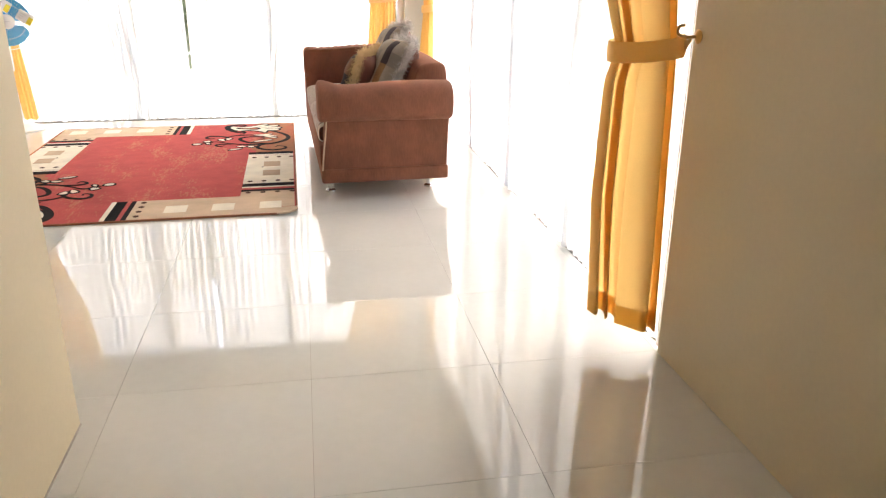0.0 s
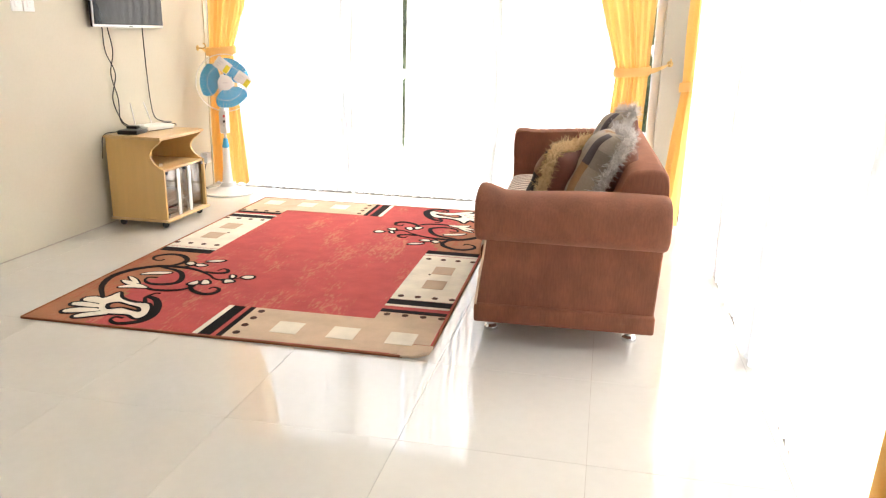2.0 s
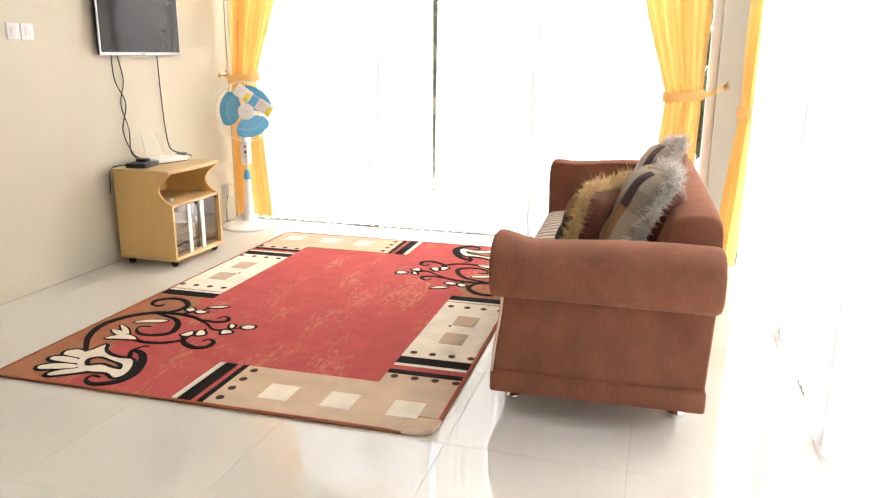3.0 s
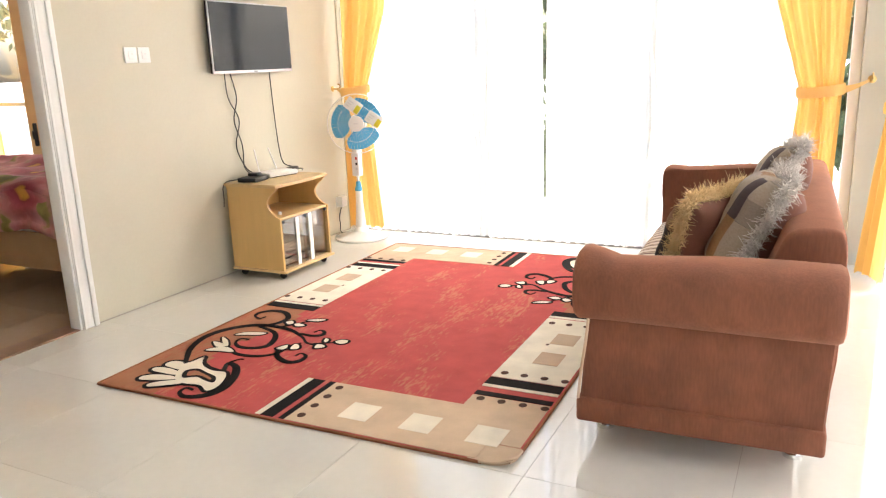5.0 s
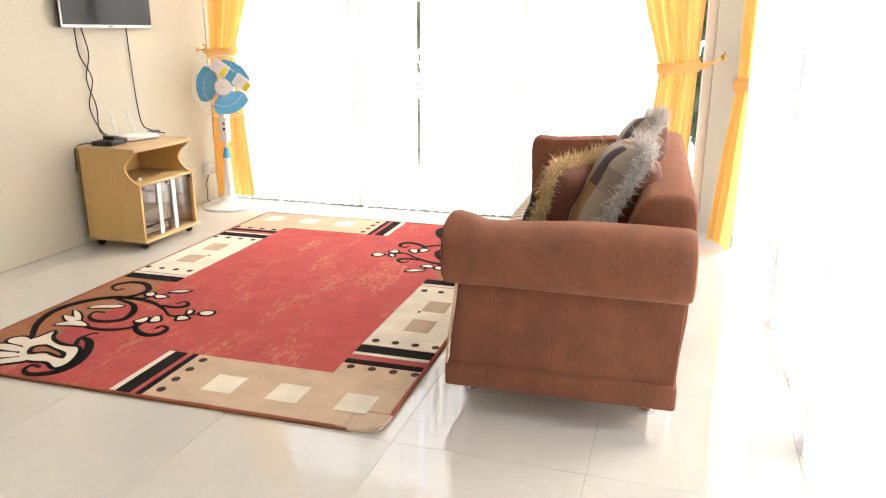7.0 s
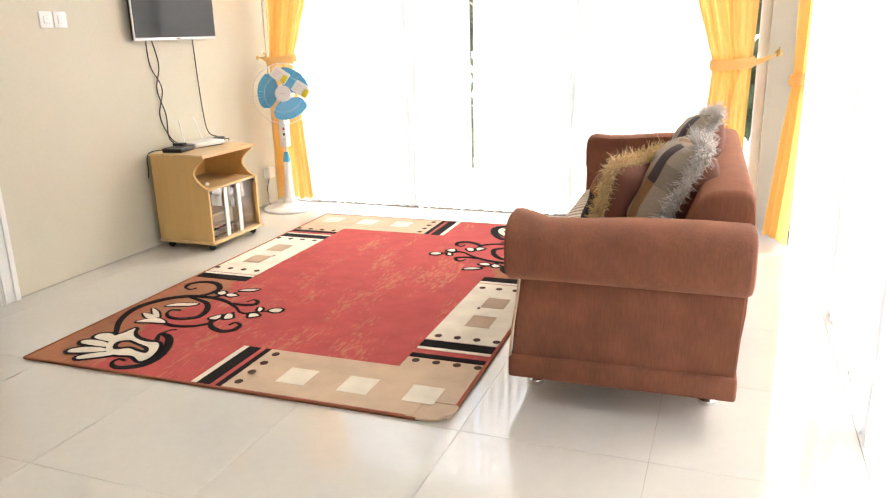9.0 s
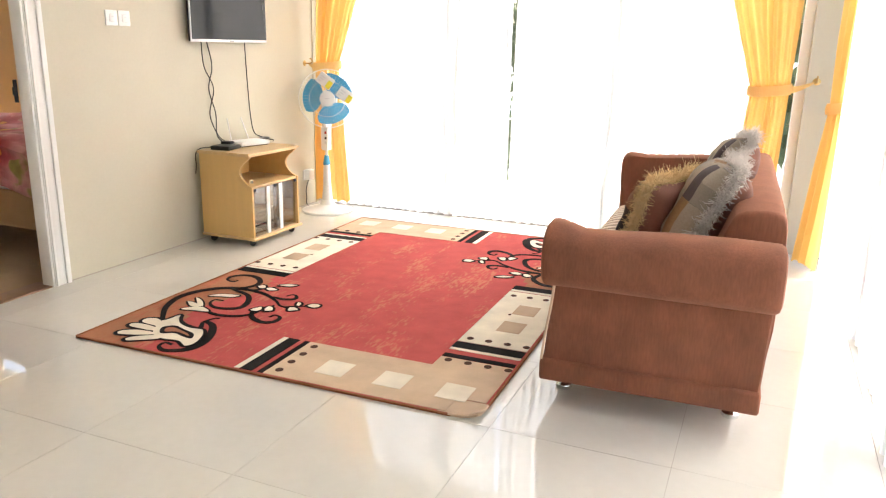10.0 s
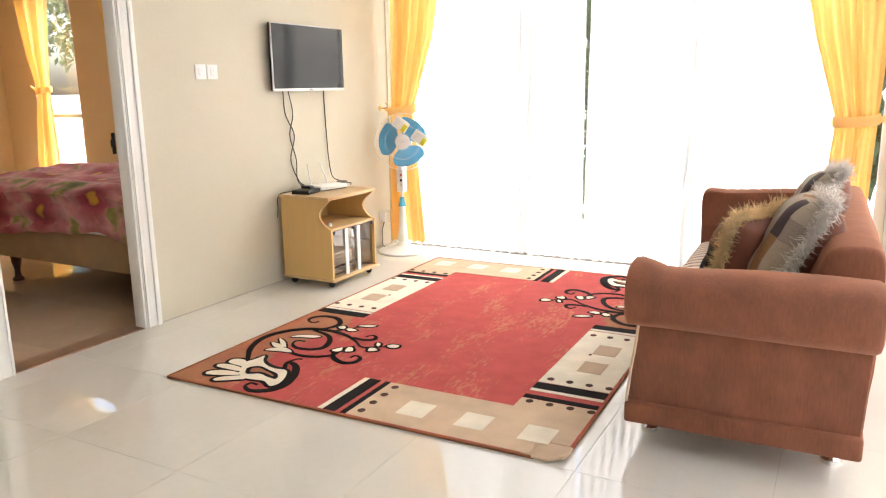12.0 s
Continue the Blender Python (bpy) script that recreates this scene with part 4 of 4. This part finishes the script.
cushion(lean(1.165, 1.40, .655, 27, 6, 3), .43, .235, PATCH_GREY, FRINGE_W, 3, "grey patchwork cushion with a shaggy white fringe")
cushion(lean(1.195, 1.83, .705, 24, 5, 7), .43, .19, PATCH_GREY, FRINGE_W, 4, "grey patchwork cushion with a white fringe, leaning on the backrest")
cushion(lean(.985, 1.47, .60, 20, -22, -2), .38, .20, PATCH_DARK, FRINGE_Y, 5, "dark patchwork cushion with a straw-yellow fringe")

# ---- television and cabinet ----
tv = thing("television", "flat television with a thin silver bezel mounted on the wall", "television", pose(0, 0, 0))
part("back_case", rbox(XL + .004, -1.945, 2.22, 2.84, 1.29, 1.63, .008), BLACK, tv)
part("rear_rim", rbox(-1.946, -1.931, 2.152, 2.911, 1.251, 1.673, .004), BLACK, tv, "black rear rim")
part("bezel", rbox(-1.9315, -1.922, 2.150, 2.913, 1.249, 1.675, .006), SILVER, tv, "thin silver bezel")
part("screen", rbox(-1.924, -1.9185, 2.160, 2.903, 1.266, 1.667, .001, 1), SCREEN, tv, "dark switched-off screen")
part("mark", rbox(-1.923, -1.920, 2.515, 2.55, 1.254, 1.260, .001, 1), BLACK, tv)
for i, pts in enumerate([[(-1.955, 2.275, 1.26), (-1.965, 2.30, 1.10), (-1.962, 2.375, .96), (-1.965, 2.33, .80), (-1.955, 2.385, .66), (-1.90, 2.40, .615)],
                         [(-1.955, 2.325, 1.26), (-1.965, 2.375, 1.10), (-1.962, 2.33, .96), (-1.965, 2.385, .80), (-1.955, 2.375, .66), (-1.88, 2.36, .612)],
                         [(-1.955, 2.705, 1.26), (-1.966, 2.73, 1.0), (-1.966, 2.75, .75), (-1.95, 2.765, .64), (-1.88, 2.77, .612)]]):
    single("cable", tube(smooth_line(pts, 8), .0035, 6), BLACK, "thin black cable hanging from the television", "cable", group="television cables")

cab = thing("tv_cabinet", "small beech laminate television cabinet on castors", "cabinet", pose(-1.925, 2.155, 0))
CW, CD = .505, .395
prof = [(0, .06), (CD, .06), (CD, .385)] + [(CD - .005 - .085 * math.sin(t) ** .8, .385 + .175 * t / math.pi) for t in [math.pi * k / 14 for k in range(1, 14)]] + [(CD - .005, .572), (0, .572)]
for y in (0, CW - .016):
    part("side_panel", prism(prof, y, y + .016, axis=1), WOOD, cab)
top_out = [(-.005, -.018), (CD + .0, -.018)] + [(CD + .012 * math.sin(math.pi * k / 8), -.018 + (CW + .036) * k / 8) for k in range(1, 8)] + [(CD, CW + .018), (-.005, CW + .018)]
tp = prism(top_out, .573, .593, axis=2)
bmesh.ops.bevel(tp, geom=[e for e in tp.edges if abs(e.verts[0].co.z - e.verts[1].co.z) < .001], offset=.005, segments=2, affect='EDGES')
part("top_panel", tp, WOOD_TOP, cab)
part("shelf", rbox(.01, CD - .004, .016, CW - .016, .372, .388, .003), WOOD_TOP, cab)
part("bottom_panel", rbox(-.005, CD + .018, -.012, CW + .012, .044, .0605, .005), WOOD_TOP, cab)
part("back_panel", rbox(.0, .006, .016, CW - .016, .06, .572, .001, 1), WOOD, cab)
for k, (a, b) in enumerate(((.018, .262), (.245, CW - .018))):
    dd = part("glass_door", rbox(CD - .012 - .012 * k, CD - .007 - .012 * k, a, b, .064, .370, .001, 1), SMOKED, cab, "smoked glass sliding door")
    dd.visible_shadow = False
for y in (.165, .300):
    part("door_strip", rbox(CD - .006, CD + .001, y - .017, y + .017, .064, .369, .002, 1), PLASTIC, cab, "white plastic door strip")
for y in (.03, .25, .47):
    part("door_clip", rbox(CD - .010, CD + .003, y - .01, y + .01, .352, .371, .002, 1), BLACK, cab)
for x, y in ((.05, .04), (CD - .04, .04), (.05, CW - .04), (CD - .04, CW - .04)):
    w = part("castor", lathe([(.004, -.010), (.020, -.010), (.022, -.006), (.022, .006), (.020, .010), (.004, .010)], 16), BLACK, cab, "black twin castor")
    w.matrix_basis = pose(x, y, .022, 90, 0, 20)
    part("castor_fork", rbox(x - .016, x + .016, y - .012, y + .012, .026, .046, .004, 1), BLACK, cab)

router = thing("router", "white wireless router with two thin antennas", "router", pose(-1.80, 2.50, .594, 0, 0, -14))
part("body", rbox(-.075, .075, -.115, .115, .004, .032, .006), PLASTIC, router)
part("base", rbox(-.068, .068, -.105, .105, 0, .006, .001, 1), BLACK, router)
for y, s in ((-.085, -.02), (.055, -.05)):
    part("antenna", tube([(-.070, y, .03), (-.074, y + s * .4, .09), (-.078, y + s, .175)], .0042, 8), PLASTIC, router, "white stick antenna")
setbox = thing("set_top_box", "small black set-top box with a tangle of cables", "set-top box", pose(-1.80, 2.265, .594, 0, 0, 8))
part("body", rbox(-.065, .065, -.075, .075, 0, .026, .004), BLACK, setbox)
part("plug", rbox(-.05, .02, .02, .07, .026, .044, .005), BLACK, setbox)
adapter = thing("power_adapter", "black power adapter with a cord", "adapter", pose(-1.83, 2.70, .594, 0, 0, 20))
part("body", rbox(-.03, .03, -.055, .055, 0, .028, .006), BLACK, adapter)
part("cord", tube(smooth_line([(-.02, .05, .012), (.0, .09, .006), (.05, .07, .006), (.07, -.01, .006)], 6), .003, 6), BLACK, adapter)
single("cable", tube(smooth_line([(-1.86, 2.25, .605), (-1.915, 2.165, .602), (-1.93, 2.134, .57), (-1.94, 2.142, .50), (-1.955, 2.150, .44)], 7), .003, 6), BLACK, "thin black cable drooping behind the cabinet", "cable")
disc = thing("media_player", "dark media player standing inside the cabinet", "media player", pose(-1.72, 2.40, .0605))
part("body", rbox(-.12, .12, -.17, .17, 0, .05, .004), BLACK, disc)
part("fascia", rbox(.118, .124, -.165, .165, .006, .044, .001, 1), SILVER, disc)
papers = thing("paper_stack", "stack of white papers inside the cabinet", "papers", pose(-1.72, 2.40, .1105, 0, 0, 5))
for k in range(4):
    part("booklet", rbox(-.10 + .008 * k, .10 - .004 * k, -.15 + .01 * k, .14 - .006 * k, .022 * k, .022 * k + .020, .002, 1), PLASTIC, papers)
clip = single("small_cap", lathe([(.003, 0), (.012, 0), (.012, .012), (.008, .018), (.003, .018)], 14), PLASTIC, "small white plastic cap on the open shelf", "cap", pose(-1.62, 2.27, .3885))

# ---- wall fittings ----
for y in (1.597, 1.687):
    s = thing("light_switch", "white square light switch on the cream wall", "light switch", pose(XL, y, 1.366), group="light switches")
    part("plate", rbox(0, .009, -.041, .041, -.041, .041, .004), PLASTIC, s)
    part("rocker", rbox(.008, .013, -.018, .018, -.020, .020, .003), PLASTIC, s)
    part("mark", rbox(.0128, .0136, -.004, .010, .004, .008, .0003, 1), SILVER, s)
    part("rocker_gap", rbox(.0075, .0092, -.020, .020, -.022, .022, .001, 1), SILVER, s)
so = thing("wall_socket", "white wall socket with a plugged-in adapter", "socket", pose(XL, 3.44, .245))
part("plate", rbox(0, .010, -.042, .042, -.042, .042, .004), PLASTIC, so)
part("plug", rbox(.009, .055, -.038, .036, -.038, .044, .007), PLASTIC, so)
part("cord", tube(smooth_line([(.03, -.01, -.03), (.03, -.05, -.11), (.02, -.03, -.17), (.04, -.06, -.225), (.12, -.09, -.238)], 6), .0035, 6), BLACK, so)

for x0, x1, y0, y1 in ((XL, XL + .004, 1.15, 3.56), (-.07, -.066, -5.9, YS)):
    single("wall_joint", boxes((x0, x1, y0, y1, 0, .005)), GROUT, "thin dark joint where wall meets floor", "joint", kind="structure", smooth=False)

# ---- standing fan ----
fan = thing("standing_fan", "white standing fan with blue blades and packets on its grille", "fan", pose(-1.715, 3.325, 0))
part("base", lathe([(.01, 0), (.195, 0), (.200, .006), (.196, .014), (.15, .026), (.10, .036), (.062, .055), (.048, .085), (.01, .09)], 48), PLASTIC, fan)
part("column", lathe([(.045, .07), (.040, .10), (.030, .22), (.025, .36), (.01, .362)], 28), PLASTIC, fan)
part("collar", lathe([(.026, .36), (.027, .372), (.020, .40), (.016, .43), (.008, .432)], 24), BLUE, fan, "blue height collar")
part("pole", lathe([(.010, .43), (.010, .50)], 16), SILVER, fan)
part("control_box", rbox(-.032, .032, -.030, .030, .47, .645, .012), PLASTIC, fan)
HEAD = fan_m = Matrix.Translation((.055, -.055, .86)) @ Matrix.Rotation(radians(28), 4, 'Z') @ Matrix.Rotation(radians(-4), 4, 'X')
for z, m in ((.605, RED_BTN), (.565, BLACK), (.53, SILVER)):
    b = part("button", rbox(-.010, .010, -.036, -.029, z - .010, z + .010, .003, 1), m, fan)
    b.matrix_basis = pose(0, 0, 0, 0, 0, 28)
neck = part("neck", rbox(-.022, .022, -.03, .05, .64, .84, .010), PLASTIC, fan)
motor = part("motor", lathe([(.02, -.02), (.062, -.015), (.068, .02), (.062, .09), (.04, .12), (.01, .125)], 28), PLASTIC, fan)
motor.matrix_basis = HEAD @ pose(0, .03, 0, -90, 0, 0)


def fan_cage():
    bm = bmesh.new()
    rings = []

    def wire(pts, r=.0005, n=4):
        piece = tube(pts, r, n)
        me = bpy.data.meshes.new("tmp")
        piece.to_mesh(me)
        piece.free()
        bm.from_mesh(me)
        bpy.data.meshes.remove(me)
    R = .212
    for i in range(48):
        a = 2 * math.pi * i / 48
        for s, dep in ((-1, .065), (1, .045)):
            wire([((.04 + (R - .04) * k) * math.cos(a), s * dep * (1 - k ** 3), (.04 + (R - .04) * k) * math.sin(a)) for k in (0, .4, .7, .9, 1)])
    for rr, y, r in ((R, 0, .0035), (.13, -.055, .0012), (.13, .038, .0012)):
        wire([(rr * math.cos(t), y, rr * math.sin(t)) for t in [2 * math.pi * i / 60 for i in range(61)]], r, 6)
    return bm


cage = part("grille", fan_cage(), PLASTIC, fan, "white wire grille")
cage.matrix_basis = HEAD
for k in range(3):
    a0 = 2 * math.pi * k / 3 + 2.97
    rows = []
    for i in range(9):
        r = .035 + .150 * i / 8
        wdt = .80 + 1.08 * math.sin(math.pi * (.12 + .70 * i / 8))
        rows.append([(r * math.cos(a0 + wdt * (j / 8 - .5)), .018 * (j / 8 - .5) * 2, r * math.sin(a0 + wdt * (j / 8 - .5))) for j in range(9)])
    bm = loft(rows, closed=False)
    ret = bmesh.ops.solidify(bm, geom=bm.faces[:], thickness=.003)
    bl = part("blade", bm, BLUE, fan, "blue plastic blade")
    bl.matrix_basis = HEAD
hub = part("hub", lathe([(.005, .072), (.034, .074), (.054, .069), (.056, .058), (.045, .02), (.01, .0)], 32), PLASTIC, fan, "round white centre cap")
hub.matrix_basis = HEAD @ pose(0, 0, 0, 90, 0, 0)
bars = part("lettering", rbox(-.018, .018, -.0735, -.0725, -.003, .003, .0004, 1), SILVER, fan)
bars.matrix_basis = HEAD
for x, z, rot in ((-.012, .128, -36), (.130, .026, -36)):
    pk = part("packet", rbox(-.060, .060, -.007, .007, -.043, .043, .006), PLASTIC, fan, "white and yellow plastic packet")
    pk.matrix_basis = HEAD @ pose(x, -.066, z, 0, -rot, 0)
    part("print", rbox(.020, .056, -.0095, -.006, -.038, .020, .003), PACK_Y, pk, "yellow printed end")
    for k in range(3):
        part("print", rbox(-.046, -.020 + .008 * k, -.0078, -.006, -.024 + .018 * k, -.017 + .018 * k, .0006, 1), SILVER, pk)

# ---- bedroom ----
bed = thing("bed", "low bed with a tan base and a pink floral blanket", "bed", pose(-4.25, 1.33, 0))
part("base", rbox(0, 2.08, .01, 1.60, .185, .41, .02), BEIGE_FABRIC, bed)
part("mattress", rbox(.02, 2.06, .0, 1.61, .40, .64, .05, 3), PLASTIC, bed)


def blanket():
    bm = bmesh.new()
    nx, path = 70, []
    for k in range(16):
        path.append((-.030 - .012 * math.sin(k * .9), .385 + .265 * k / 15))
    for k in range(1, 7):
        t = math.pi / 2 * k / 6
        path.append((-.03 + .06 * (1 - math.cos(t)), .65 + .035 * math.sin(t)))
    for k in range(1, 40):
        path.append((.03 + 1.58 * k / 39, .685 + .02 * math.sin(k * .35) + .012 * math.sin(k * .9)))
    g = []
    for i in range(nx + 1):
        x = 2.09 * i / nx
        g.append([bm.verts.new((x + .008 * math.sin(z * 14), y - .010 * math.sin(11 * x) * (1 if y < 0 else 0), z + .036 * noise.noise((x * 3.4, y * 3.4, 1)) - (.03 * math.sin(2.4 * x + 1) if j < 4 else 0))) for j, (y, z) in enumerate(path)])
    for a, b in zip(g, g[1:]):
        for j in range(len(path) - 1):
            bm.faces.new((a[j], b[j], b[j + 1], a[j + 1]))
    return bm


part("blanket", blanket(), FLORAL, bed, "pink and red flower-patterned blanket draped over the side")
for x, y in ((.57, .10), (1.80, .10), (.57, 1.5), (1.80, 1.5)):
    l = part("leg", lathe([(.01, 0), (.035, 0), (.04, .012), (.022, .03), (.018, .07), (.032, .13), (.036, .186)], 18), DARKWOOD, bed, "turned dark wooden leg")
    l.location = (x, y, 0)

# ---- floor tiles, one by one ----
def tile_mesh(x0, x1, y0, y1, material):
    return mesh_of("tile", box(bmesh.new(), x0 + .0007, x1 - .0007, y0 + .0007, y1 - .0007, -.012, 0), material, False)


whole, tan = tile_mesh(-.3, .3, -.3, .3, TILE), tile_mesh(-.3, .3, -.3, .3, TILE_BED)
cut_room, cut_bed = tile_mesh(.12, .3, -.3, .3, TILE), tile_mesh(-.3, .0, -.3, .3, TILE_BED)
cut_east, cut_north = tile_mesh(-.3, -.15, -.3, .3, TILE), tile_mesh(-.3, .3, -.3, -.15, TILE)


def lay(mesh, x, y):
    o = new("tile", mesh)
    o.parent = floor
    o.location = (x, y, 0)


for i in range(-11, 4):
    for j in range(-10, 7):
        x, y = .3 + .6 * i, .3 + .6 * j
        if x < -2.3 and y < -1.6 or x < -.5 and y < -2 or x > 2 and y > 3.5:
            continue
        if x > 2:
            lay(cut_east, x, y)
        elif y > 3.5:
            if x > -2:
                lay(cut_north, x, y)
        elif abs(x + 2.1) < .1:
            lay(cut_room, x, y)
            lay(cut_bed, x, y)
        else:
            lay(tan if x < -2.2 else whole, x, y)
